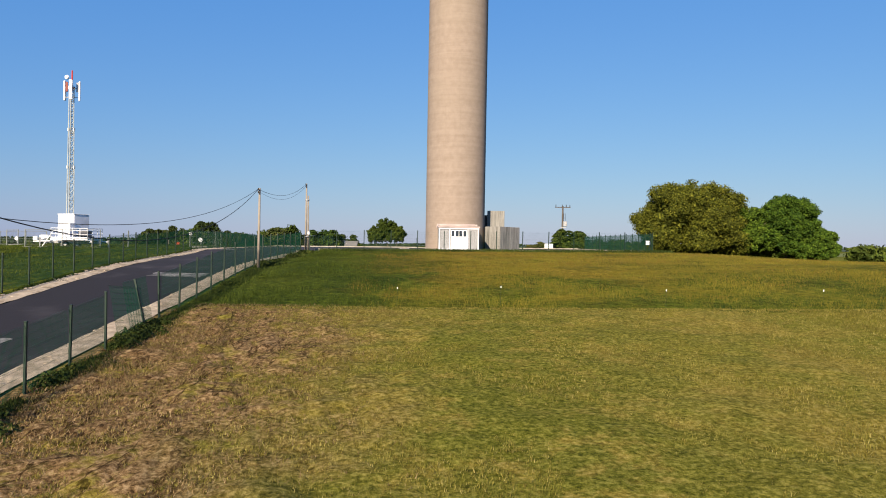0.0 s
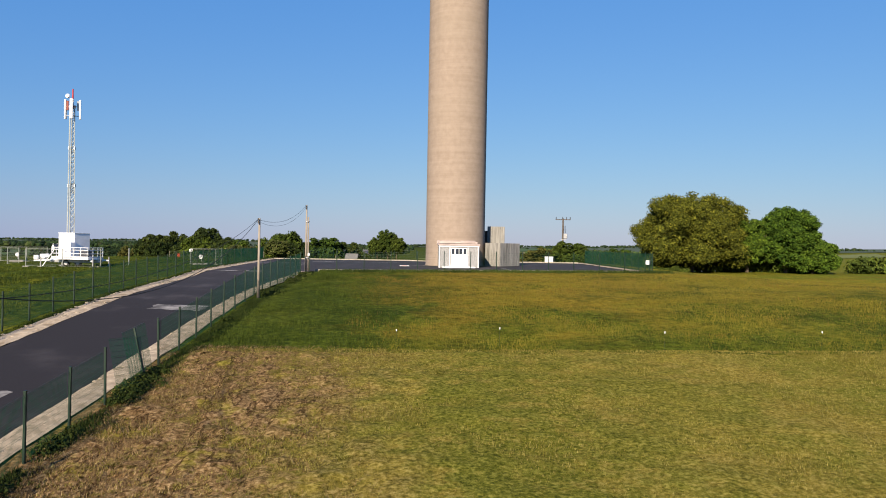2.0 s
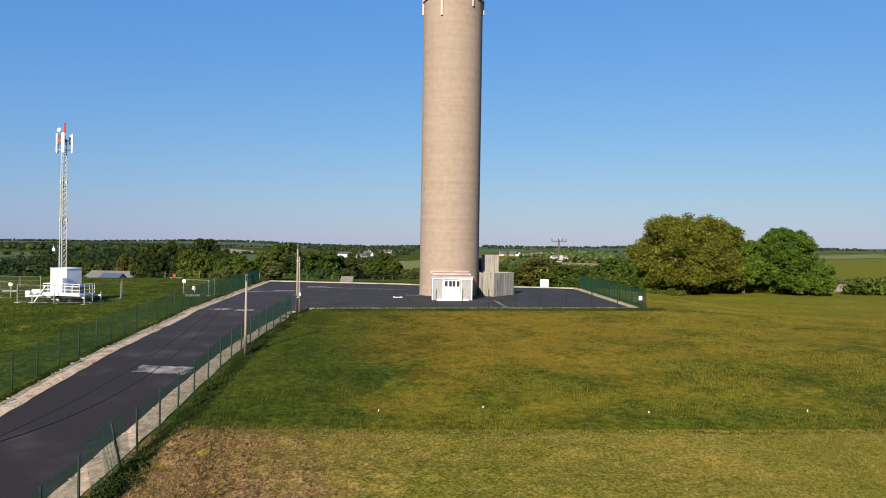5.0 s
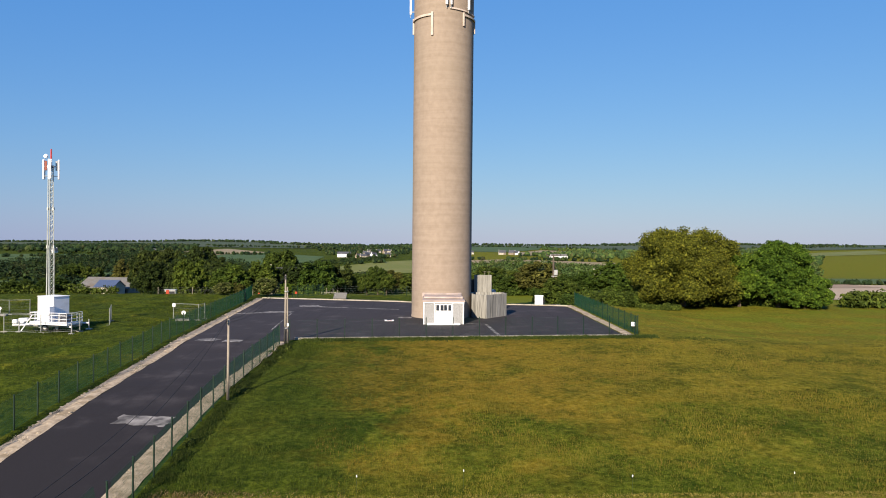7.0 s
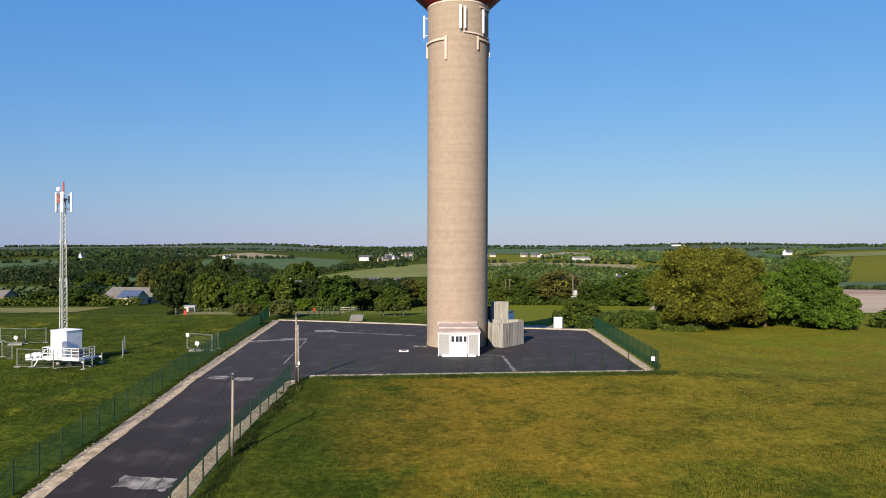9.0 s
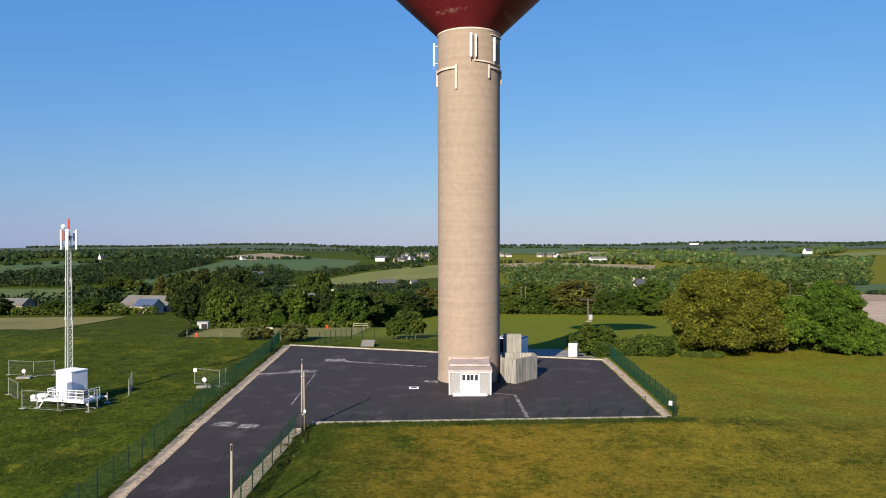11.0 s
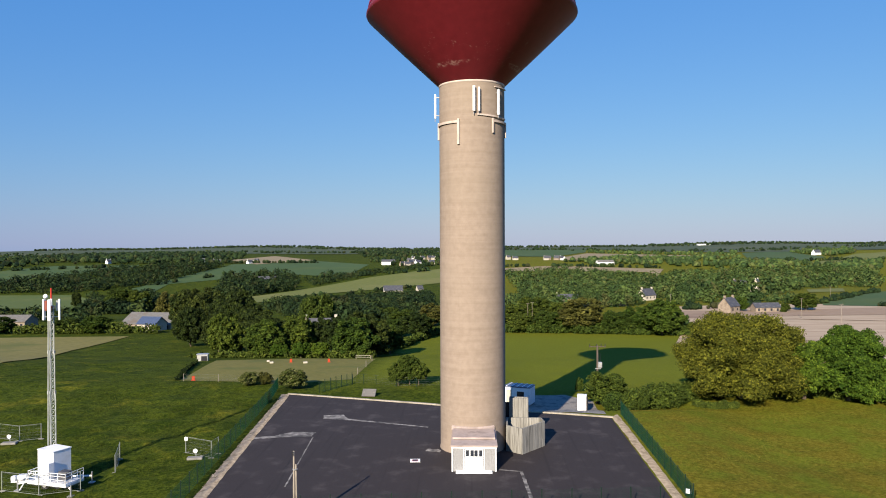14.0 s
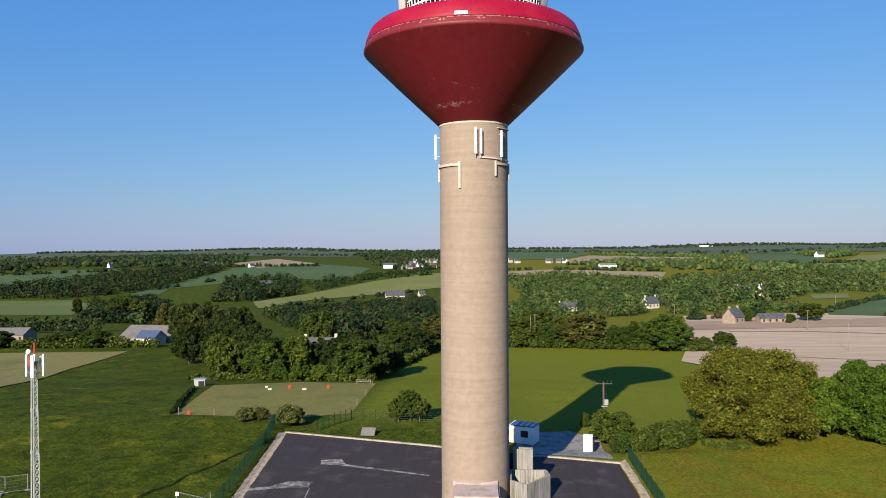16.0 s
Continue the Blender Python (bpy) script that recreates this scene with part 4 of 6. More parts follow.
def cable(a, b, sag, r=0.018, label="thin black overhead cable", tail=None):
    cu = bpy.data.curves.new("cable", "CURVE")
    cu.dimensions, cu.bevel_depth, cu.bevel_resolution = "3D", r, 1
    sp = cu.splines.new("POLY")
    n = 28
    sp.points.add(n + (1 if tail else 0))
    a, b = Vector(a), Vector(b)
    for k in range(n + 1):
        t = k / n
        p = a.lerp(b, t)
        sp.points[k].co = (p.x, p.y, p.z - 4 * sag * t * (1 - t), 1)
    if tail:
        sp.points[n + 1].co = (*tail, 1)
    cu.materials.append(M_BLACK)
    tagged(new("cable", cu), label, "cable", "overhead cables")


cable((-13.7, -13.1, 5.9), (-13.5, -32.2, 4.0), 0.65, 0.011)
cable((-13.7, -13.1, 5.75), (-13.5, -32.2, 3.85), 0.8, 0.009)
cable((-13.5, -32.6, 4.05), (-12.7, -66.0, 1.38), 1.19, 0.011, tail=(-12.2, -86.0, 2.63))
cable((-13.5, -32.6, 4.05), (-12.72, -66.0, 1.85), 2.12, 0.016, tail=(-12.2, -86.0, 5.6))
wood_pole(-12.2, -86.15, ground(-12.2, -86.15), 5.9 - ground(-12.2, -86.15), "weathered wooden pole down the lane")


def power_pole(x, y):
    z = ground(x, y)
    p = thing("power_pole", (x, y, z), "dark tarred wooden power pole with cross-arm and a pole-mounted transformer", "pole")
    h = 7.15 - z
    part("shaft", rod(bmesh.new(), (0, 0, -0.4), (0, 0, h), 0.19, 0.13, 12), M_TARRED, p, "", True)
    part("cross_arm", box(bmesh.new(), (0, -0.05, h - 0.2), (2.5, 0.12, 0.12), 0, 0.01), M_TARRED, p)
    for k in (-1.15, -0.1, 0.55, 1.15):
        part("insulator", rod(bmesh.new(), (k, -0.05, h - 0.12), (k, -0.05, h + 0.25), 0.07, 0.05, 8), M_DARK, p)
    part("transformer", box(bmesh.new(), (0.35, -0.2, h - 2.9), (0.62, 0.5, 0.85), 0, 0.06), M_STEEL, p, "pale transformer tank")
    part("bracket", box(bmesh.new(), (0.1, -0.1, h - 3.5), (0.9, 0.12, 0.1)), M_STEEL, p)
    bm = bmesh.new()
    for k in (0.15, 0.4):
        rod(bm, (k, -0.2, h - 2.4), (k, -0.15, h - 1.2), 0.03, n=6)
    part("bushing", bm, M_DARK, p)


power_pole(19.7, 39.0)


# ---- mast trailer ----
def lattice(bm, base, top, half0, half1, bays, r):
    """Three-legged lattice column."""
    base, top = Vector(base), Vector(top)
    legs = []
    for k in range(3):
        a = 2 * math.pi * k / 3 + 0.4
        d = Vector((math.cos(a), math.sin(a), 0))
        legs.append((base + d * half0, top + d * half1))
        rod(bm, *legs[-1], r, n=5)
    for i in range(bays):
        t0, t1 = i / bays, (i + 1) / bays
        for k in range(3):
            j = (k + 1) % 3
            rod(bm, legs[k][0].lerp(legs[k][1], t0), legs[j][0].lerp(legs[j][1], t1), r * 0.55, n=4, caps=False)
            rod(bm, legs[j][0].lerp(legs[j][1], t1), legs[k][0].lerp(legs[k][1], t1), r * 0.5, n=4, caps=False)


def mast_trailer():
    x, y = -39.4, -2.6
    z = ground(x, y) + 0.1
    t = thing("mast_trailer", (x, y, z), "white mobile telecom trailer with a telescopic lattice mast", "trailer", turn=0)
    # body: tall cabin, lean-to locker and a railed deck
    cab = part("cabin", box(bmesh.new(), (-0.15, 0.0, 1.9), (2.3, 1.9, 2.9), -24, 0.04), M_WHITE, t, "white sheet-metal equipment cabin")
    part("cabin_roof", box(bmesh.new(), (-0.15, 0.0, 3.38), (2.38, 1.98, 0.07), -24, 0.02), M_WHITE, cab)
    part("vent", box(bmesh.new(), (0.1, -1.02, 2.55), (0.8, 0.06, 0.5), -24, 0.01), M_STEEL, cab, "grey louvred vent")
    part("hatch", box(bmesh.new(), (-0.9, -0.6, 1.9), (0.6, 0.06, 1.6), -24, 0.01), M_HOUSE, cab)
    part("locker", box(bmesh.new(), (0.1, -1.45, 1.65), (0.9, 0.6, 1.6), -24, 0.02), M_WHITE, t, "white equipment locker")
    part("generator", box(bmesh.new(), (1.75, -1.5, 1.25), (1.0, 0.8, 0.85), -14, 0.03), M_SLATE, t, "dark grey generator")
    part("deck", box(bmesh.new(), (1.0, -1.75, 0.78), (4.4, 2.3, 0.16), -14, 0.02), M_WHITE, t, "white steel deck")
    part("chassis", box(bmesh.new(), (0.2, -0.6, 0.5), (5.2, 1.9, 0.3), -14, 0.03), M_STEEL, t)
    m14 = pose(1.0, -1.75, 0.86, 0, 0, -14)
    rails = []
    for px, py, qx, qy in ((-2.1, -1.1, 2.15, -1.1), (2.15, -1.1, 2.15, 1.1), (-2.1, -1.1, -2.1, 0.2)):
        n = max(2, round(math.hypot(qx - px, qy - py) / 0.85))
        for k in range(n + 1):
            a = m14 @ Vector((px + (qx - px) * k / n, py + (qy - py) * k / n, 0))
            part("rail_post", rod(bmesh.new(), a, a + Vector((0, 0, 1.05)), 0.032, n=6), M_WHITE, t)
        for h in (0.45, 0.8, 1.05):
            a, b = m14 @ Vector((px, py, h)), m14 @ Vector((qx, qy, h))
            part("rail", rod(bmesh.new(), a, b, 0.028, n=6), M_WHITE, t)
        a, b = m14 @ Vector((px, py, 0.1)), m14 @ Vector((qx, qy, 0.1))
        part("toe_board", rod(bmesh.new(), a, b, 0.06, n=4), M_WHITE, t)
    # outriggers, drawbar, wheels
    for ox, oy in ((-2.6, -1.9), (3.3, -3.3), (-2.2, 1.6), (3.2, 0.6)):
        leg = part("outrigger", rod(bmesh.new(), (ox, oy, 0.55), (ox * 0.4, oy * 0.4, 0.6), 0.09, n=6), M_WHITE, t)
        part("jack", rod(bmesh.new(), (ox, oy, -0.12), (ox, oy, 0.95), 0.07, n=8), M_STEEL, leg)
        part("foot", box(bmesh.new(), (ox, oy, -0.08), (0.5, 0.5, 0.08)), M_STEEL, leg)
    bm = bmesh.new()
    rod(bm, (-3.6, -1.3, 0.5), (-1.4, -1.1, 0.6), 0.09, n=6)
    rod(bm, (-3.6, -1.3, 0.5), (-1.4, 0.4, 0.6), 0.09, n=6)
    part("drawbar", bm, M_WHITE, t)
    for k, (dx, s) in enumerate(((-3.4, 0.42), (-2.7, 0.5), (-2.3, 0.36))):
        part("winch", box(bmesh.new(), (dx, -1.2, 0.85 + 0.1 * k), (s, s * 1.2, s), 12, 0.05), M_WHITE, t, "white winch housing")
    part("ladder", rod(bmesh.new(), (-2.3, -2.1, 0.0), (-1.5, -1.5, 1.6), 0.05, n=6), M_WHITE, t)
    for sx in (-0.2, 1.0):
        wheel = part("wheel", rod(bmesh.new(), (sx, -1.62, 0.28), (sx, -1.40, 0.28), 0.34, n=20), M_BLACK, t)
        part("hub", rod(bmesh.new(), (sx, -1.64, 0.28), (sx, -1.6, 0.28), 0.17, n=14), M_STEEL, wheel)
    # telescopic mast in three sections
    mx, my = -1.25, 1.55
    for k, (z0, z1, h0, b) in enumerate(((0.6, 8.6, 0.3, 13), (7.6, 12.6, 0.245, 9), (11.8, 17.0, 0.2, 10))):
        bm = bmesh.new()
        lattice(bm, (mx, my, z0), (mx, my, z1), h0, h0, b, 0.05)
        part("mast_section", bm, M_LATTICE, t, "galvanised lattice section")
        for dx in (-h0 - 0.05, h0 + 0.05):
            part("clamp", box(bmesh.new(), (mx + dx, my - 0.05, z1 - 0.15), (0.1, 0.24, 0.3)), M_STEEL, t)
    part("cable_run", rod(bmesh.new(), (mx - 0.28, my - 0.3, 1.5), (mx - 0.16, my - 0.25, 16.8), 0.06, 0.05, 6), M_LATTICE, t, "bundle of grey feeder cables")
    part("tip", rod(bmesh.new(), (mx, my, 16.6), (mx, my, 18.75), 0.10, 0.07, 8), M_REDP, t, "red and white mast tip")
    part("tip_band", rod(bmesh.new(), (mx, my, 17.0), (mx, my, 17.7), 0.112, n=8), M_WHITE, t)
    bm = rod(bmesh.new(), (mx - 0.4, my - 0.3, 17.95), (mx - 0.4, my - 0.42, 17.95), 0.24, 0.18, 18)
    part("dish", bm, M_WHITE, t, "white drum dish")
    for k, (dx, dy) in enumerate(((-0.8, 0.1), (0.12, -0.55), (0.62, 0.35))):
        box_c = (mx + dx, my + dy, 16.6)
        pan = part("aerial_panel", box(bmesh.new(), box_c, (0.31, 0.18, 2.1), (70, 8, -60)[k], 0.05), M_WHITE, t, "white aerial panel")
        part("radio_unit", box(bmesh.new(), (mx + dx * 0.72, my + dy * 0.72, 17.0), (0.2, 0.18, 1.0), 20, 0.02), M_RUST if k == 0 else M_STEEL, pan)
        part("arm", rod(bmesh.new(), (mx, my, 16.9), (mx + dx, my + dy, 16.9), 0.04, n=6), M_STEEL, pan)
        part("arm", rod(bmesh.new(), (mx, my, 15.9), (mx + dx, my + dy, 15.9), 0.04, n=6), M_STEEL, pan)


mast_trailer()


def site_fence(pts, label, m=None, h=1.9, r=0.005, framed=True):
    """Posts with thin wires."""
    m = m or M_GALV
    f = thing("wire_fence", (pts[0][0], pts[0][1], ground(*pts[0])), label, "fence", "grey site fences")
    x0, y0 = pts[0]
    for k, (x, y) in enumerate(pts):
        dz = ground(x, y) - ground(x0, y0)
        part("post", rod(bmesh.new(), (x - x0, y - y0, dz - 0.1), (x - x0, y - y0, dz + h), 0.045, n=7), m, f)
        if framed:
            part("foot", box(bmesh.new(), (x - x0, y - y0, dz + 0.05), (0.6, 0.2, 0.1), 15, 0.02), M_CONC, f, "concrete fence foot")
        if k:
            a, b = pts[k - 1], (x, y)
            for k2 in (0.15, 0.33, 0.5, 0.7, 0.93):
                part("wire", rod(bmesh.new(), (a[0] - x0, a[1] - y0, ground(*a) - ground(x0, y0) + h * k2), (x - x0, y - y0, dz + h * k2), r, n=4, caps=False), M_GALV, f)
            if framed:
                p, q = Vector((a[0] - x0, a[1] - y0, ground(*a) - ground(x0, y0))), Vector((x - x0, y - y0, dz))
                for hh in (0.12, h - 0.04):
                    up = Vector((0, 0, hh))
                    part("rail", rod(bmesh.new(), p + up, q + up, 0.021, n=6), m, f)
                infill = bmesh.new()
                n = int((q - p).length / 0.13)
                for i in range(1, n):
                    b = p.lerp(q, i / n)
                    rod(infill, b + Vector((0, 0, 0.12)), b + Vector((0, 0, h - 0.04)), 0.0032, n=3, caps=False)
                part("infill", infill, M_GALV, f, "thin welded wire infill")
    return f


site_fence([(-43.4, -4.7), (-39.1, -5.9), (-35.9, -4.6)], "grey wire fence with posts round the mast trailer")
site_fence([(-35.2, 0.6), (-37.0, 5.2)], "grey wire fence with posts beside the mast trailer")
site_fence([(-49.0, 1.9), (-46.2, -0.9)], "grey wire fence with posts beyond the mast trailer")
site_fence([(-30.7, 7.4), (-27.2, 5.6), (-27.0, 7.2)], "grey wire fence round a mast anchor")
site_fence([(-56.6, 13.8), (-52.6, 12.4), (-50.6, 13.4)], "grey wire fence round the far mast anchor")


def anchor(x, y, label):
    a = thing("mast_anchor", (x, y, ground(x, y)), label, "anchor", "mast anchors")
    part("slab", box(bmesh.new(), (0, 0, 0.1), (1.6, 0.8, 0.24), 12, 0.04), M_CONC, a, "concrete ballast slab")
    part("floodlight", rod(bmesh.new(), (0.15, -0.3, 0.95), (0.15, -0.12, 0.95), 0.24, 0.17, 16), M_WHITE, a, "round white lamp head")
    part("stem", rod(bmesh.new(), (0.15, -0.1, 0.4), (0.15, -0.1, 0.9), 0.05, n=6), M_STEEL, a)


anchor(-28.9, 5.4, "concrete ballast slab with a round white lamp")
anchor(-53.2, 11.4, "concrete ballast slab with a white lamp in grass")
sign(-30.6, 7.25, 1.35, 0, 0.36, 0.36, "small white notice on a grey wire fence")


# ---- yard things ----
def cabin_unit(x, y, turn):
    z = ground(x, y)
    c = thing("site_cabin", (x, y, z), "white site cabin with a blue-striped metal roof", "cabin", turn=turn)
    part("body", box(bmesh.new(), (0, 0, 1.35), (4.0, 2.6, 2.5), 0, 0.05), M_WHITE, c)
    part("roof", box(bmesh.new(), (0, 0, 2.66), (4.1, 2.7, 0.14), 0, 0.03), M_BLUE, c, "blue metal roof")
    for k in range(5):
        part("roof_rib", box(bmesh.new(), (-1.6 + 0.8 * k, 0, 2.76), (0.12, 2.6, 0.07)), M_WHITE, c)
    w = part("window", box(bmesh.new(), (0.55, -1.31, 1.55), (1.1, 0.06, 0.95), 0, 0.01), M_DARK, c, "dark window")
    part("pane", box(bmesh.new(), (0.55, -1.345, 1.55), (0.95, 0.02, 0.8)), M_GLASS, w)
    part("door", box(bmesh.new(), (-1.25, -1.31, 1.15), (0.85, 0.05, 2.0), 0, 0.01), M_HOUSE, c)
    for sx in (-1.7, 1.7):
        part("skid", box(bmesh.new(), (sx, 0, 0.08), (0.2, 2.6, 0.26)), M_STEEL, c)


cabin_unit(7.9, 37.6, -22)


def white_box(x, y):
    z = ground(x, y)
    w = thing("white_cabinet", (x, y, z), "tall white electrical cabinet on a gravel pad", "cabinet", turn=-12)
    part("body", box(bmesh.new(), (0, 0, 1.12), (1.25, 0.95, 2.2), 0, 0.03), M_WHITE, w)
    part("cap", box(bmesh.new(), (0, 0, 2.26), (1.35, 1.05, 0.1), 0, 0.02), M_WHITE, w)
    part("side_door", box(bmesh.new(), (0.72, -0.35, 1.1), (0.05, 0.6, 1.9), 25, 0.01), M_DARK, w, "dark side door")
    part("plinth", box(bmesh.new(), (0, 0, 0.0), (1.4, 1.1, 0.16)), M_CONC, w)


white_box(16.5, 33.2)
drape("gravel_pad", [(6.5, 28.4), (18.3, 24.4), (19.2, 40.0), (15.5, 45.0), (7.0, 43.5)], M_MARK, "grey gravel pad behind the yard", "pad", 0.06, 1.0)


def stone_bench(x, y):
    b = thing("stone_slab", (x, y, ground(x, y)), "weathered grey slab leaning on two stone feet", "stone slab", turn=-4)
    for sx in (-0.75, 0.75):
        part("foot", box(bmesh.new(), (sx, 0.35, 0.3), (0.22, 0.7, 0.7), 0, 0.04), M_CONC, b)
    slab = bmesh.new()
    box(slab, (0, 0, 0), (2.05, 1.5, 0.12), 0, 0.03)
    slab.transform(pose(0, 0.05, 0.52, 35, 0, 0))
    part("slab", slab, M_FIBRE, b, "leaning weathered grey slab")


stone_bench(-14.6, 36.6)


def manhole(x, y):
    m = thing("manhole", (x, y, 0.03), "red-framed manhole cover in the asphalt", "manhole")
    part("surround", box(bmesh.new(), (0, 0, 0.02), (1.05, 1.05, 0.05), 4), M_WHITE, m)
    part("frame", box(bmesh.new(), (0, 0, 0.045), (0.6, 0.6, 0.03), 4), M_REDP, m)
    part("cover", box(bmesh.new(), (0, 0, 0.06), (0.5, 0.5, 0.02), 4), M_DARK, m)


manhole(-5.2, 4.3)

# pale patches and cut lines in the asphalt
def patch(poly, ragged=0.3):
    drape("asphalt_patch", poly, M_DUST, "pale dusty repair patch in the asphalt", "patch", 0.045, 0.3, rough_edge=ragged)


patch([(-22.2, -11.6), (-20.2, -11.9), (-20.0, -10.6), (-21.8, -10.2)])
patch([(-19.6, -12.3), (-17.9, -12.4), (-17.8, -11.2), (-19.5, -11.0)])
patch([(-18.9, -37.0), (-15.6, -37.6), (-15.5, -36.0), (-18.8, -35.4)])
patch([(-25.0, 13.0), (-22.2, 13.7), (-18.2, 14.1), (-18.2, 16.0), (-21.0, 16.2), (-22.6, 14.6), (-25.1, 13.7)])
patch([(-18.6, 22.7), (-16.4, 22.3), (-4.7, 18.0), (-4.6, 18.4), (-15.4, 22.7), (-16.4, 25.0), (-18.9, 24.5)], 0.12)
patch([(5.45, 0.9), (5.75, 0.9), (6.25, -8.9), (5.9, -8.9)], 0.07)
patch([(3.4, 1.3), (5.6, 0.7), (5.6, 1.0), (3.5, 1.6)], 0.08)
patch([(-18.1, 13.8), (-17.95, 13.8), (-16.8, -3.6), (-16.95, -3.6)], 0.05)
patch([(-4.3, 8.0), (-2.8, 7.6), (-2.8, 8.6), (-4.2, 8.8)])
patch([(-20.6, -55.0), (-17.5, -55.6), (-17.4, -53.0), (-20.4, -52.6)])


# ---- stakes of the electric fence ----
for sx, sy in ((-4.05, -46.4), (0.7, -45.9), (8.15, -46.6), (15.5, -46.4)):
    s = thing("fence_stake", (sx, sy, ground(sx, sy)), "thin stake with a white insulator in tall grass", "stake", "electric fence stakes")
    part("rod", rod(bmesh.new(), (0, 0, -0.1), (0.02, 0, 0.9), 0.005, n=6), M_GREEN, s)
    part("cap", rod(bmesh.new(), (0.02, 0, 0.86), (0.02, 0, 0.95), 0.022, n=8), M_WHITE, s, "white plastic insulator")


# ---- paddock behind the yard ----
def paddock_things():
    sh = thing("field_shelter", (-61.5, 94.5, ground(-61.5, 94.5)), "small white field shelter with a grey roof", "shelter", turn=10)
    part("body", box(bmesh.new(), (0, 0, 0.75), (2.4, 1.8, 1.5), 0, 0.03), M_STEEL, sh)
    part("roof", box(bmesh.new(), (0, 0, 1.58), (2.7, 2.1, 0.14), 0, 0.03), M_STEEL, sh)
    # Dark board on the closed front, painted as the shade of an open doorway.
    part("opening_shade", box(bmesh.new(), (0.4, -0.9, 0.62), (1.3, 0.06, 1.2)), M_DARK, sh)
    for x, y in ((-38.9, 86.5), (-30.4, 86.0), (-46.9, 51.2)):
        b = thing("jump_stand", (x, y, ground(x, y)), "orange-red jump stand on short grass", "jump stand", "jump stands", turn=15)
        part("panel", box(bmesh.new(), (0, 0, 0.42), (0.5, 0.1, 0.75), 0, 0.04), M_ORANGE, b)
        part("foot", box(bmesh.new(), (0, 0, 0.06), (0.7, 0.4, 0.14), 0, 0.02), M_ORANGE, b)
    for x, y, s in ((-42.5, 84.0, 0.9), (-35.0, 83.5, 1.0), (-44.5, 88.5, 0.7)):
        b = thing("block", (x, y, ground(x, y)), "low white block on the paddock turf", "block", "paddock blocks", turn=20 * s)
        part("body", box(bmesh.new(), (0, 0, 0.2), (0.9 * s, 0.4, 0.4), 0, 0.06), M_HOUSE, b)
    g = thing("goal_frame", (-24.3, 95.6, ground(-24.3, 95.6)), "white goal frame at the paddock's edge", "goal", turn=-5)
    for sx in (-1.7, 1.7):
        part("upright", rod(bmesh.new(), (sx, 0, -0.05), (sx, 0, 0.95), 0.03, n=8), M_HOUSE, g)
    for z in (0.5, 0.92):
        part("bar", rod(bmesh.new(), (-1.7, 0, z), (1.7, 0, z), 0.035, n=8), M_HOUSE, g)


paddock_things()
site_fence([(-30.5, 45.5), (-36, 47.8), (-42, 49.6), (-48.5, 51.0)], "low post and wire fence along the paddock", M_WOOD, 1.25, 0.005, False)
site_fence([(-18.6, 45.9), (-16.8, 46.1), (-14.7, 45.4), (-11.2, 43.2), (-8.0, 43.4), (-4.3, 44.0), (0.5, 44.0), (5.5, 43.6)], "green post and wire fence behind the yard", M_GREEN, 1.6, 0.004, False)
site_fence([(-20.0, 60), (-20.5, 74), (-21.5, 90)], "post and wire fence at the paddock's side", M_WOOD, 1.25, 0.005, False)
for x, y, h in ((25.8, 251, 9.0), (28.4, 259, 9.0), (17.5, 246, 8.0), (110, 330, 9.0), (150, 262, 9.0), (129, 185, 11.0), (48, 300, 8.0), (230, 400, 9.0)):
    wood_pole(x, y, ground(x, y), h, "grey wooden line pole among hedges", arm=1.6)


# ---- distant fields ----
def field(poly, m, label, lift=0.35, step=None):
    span = max(max(p[i] for p in poly) - min(p[i] for p in poly) for i in (0, 1))
    drape("field", poly, m, label, "field", lift, step or max(6.0, span / 18))


field([(-3200, 2500), (-1500, 2300), (-900, 2850), (-300, 2700), (600, 3350), (1500, 2500), (3200, 2400), (4500, 4850), (-4500, 4850)], M_DISTANT, "bluish-green far farmland below the skyline", 1.5, 110)
field([(-320, 205), (-180, 206), (-133, 207), (-124.7, 151), (-108, 94), (-100, 70), (-300, 40), (-420, 150)], M_STRAW, "pale dry hay meadow", 0.2)
field([(-687, 956), (-587, 972), (-518, 899), (-447, 721), (-539, 736), (-800, 800)], M_LEY, "light green pasture far off")
field([(-939, 1333), (-914, 1485), (-855, 1517), (-760, 1562), (-729, 1469), (-771, 1280), (-809, 1138), (-1200, 1150)], M_CROP, "dark green crop field far off", 0.6)
field([(-546, 1059), (-552, 1530), (-573, 1644), (-420, 1862), (-233, 1586), (-225, 1303), (-267, 1258), (-372, 1336), (-450, 1237), (-517, 1146), (-459, 911)], M_CROP, "dark green crop field in the valley", 0.6)
field([(-297, 898), (-180, 1212), (-95, 1337), (40, 1420), (40, 1050), (-52, 1052), (-140, 965), (-219, 895), (-243, 744)], M_PASTURE, "yellow-green pasture on the slope", 0.6)
field([(-664, 1901), (-669, 2379), (-429, 1904), (-514, 1646)], M_STUBBLE, "pale tan field far off", 0.8)
field([(218, 1799), (411, 2506), (773, 2504), (639, 2058), (462, 2174), (239, 1586)], M_STUBBLE, "pale tan field on the ridge", 0.8)
field([(60, 3300), (537, 3300), (432, 2677), (234, 1965), (40, 2050)], M_CROP, "green field on the far ridge", 1.0)
field([(20, 1269), (20, 1320), (149, 1374), (195, 1362), (250, 1319), (352, 1262), (292, 1077), (306, 1187), (222, 1201), (136, 1248)], M_STUBBLE, "pale tan strip field", 0.8)
field([(1062, 2810), (1241, 2821), (1027, 2064), (764, 1606), (647, 1607)], M_CROP, "green crop field on the ridge", 0.8)
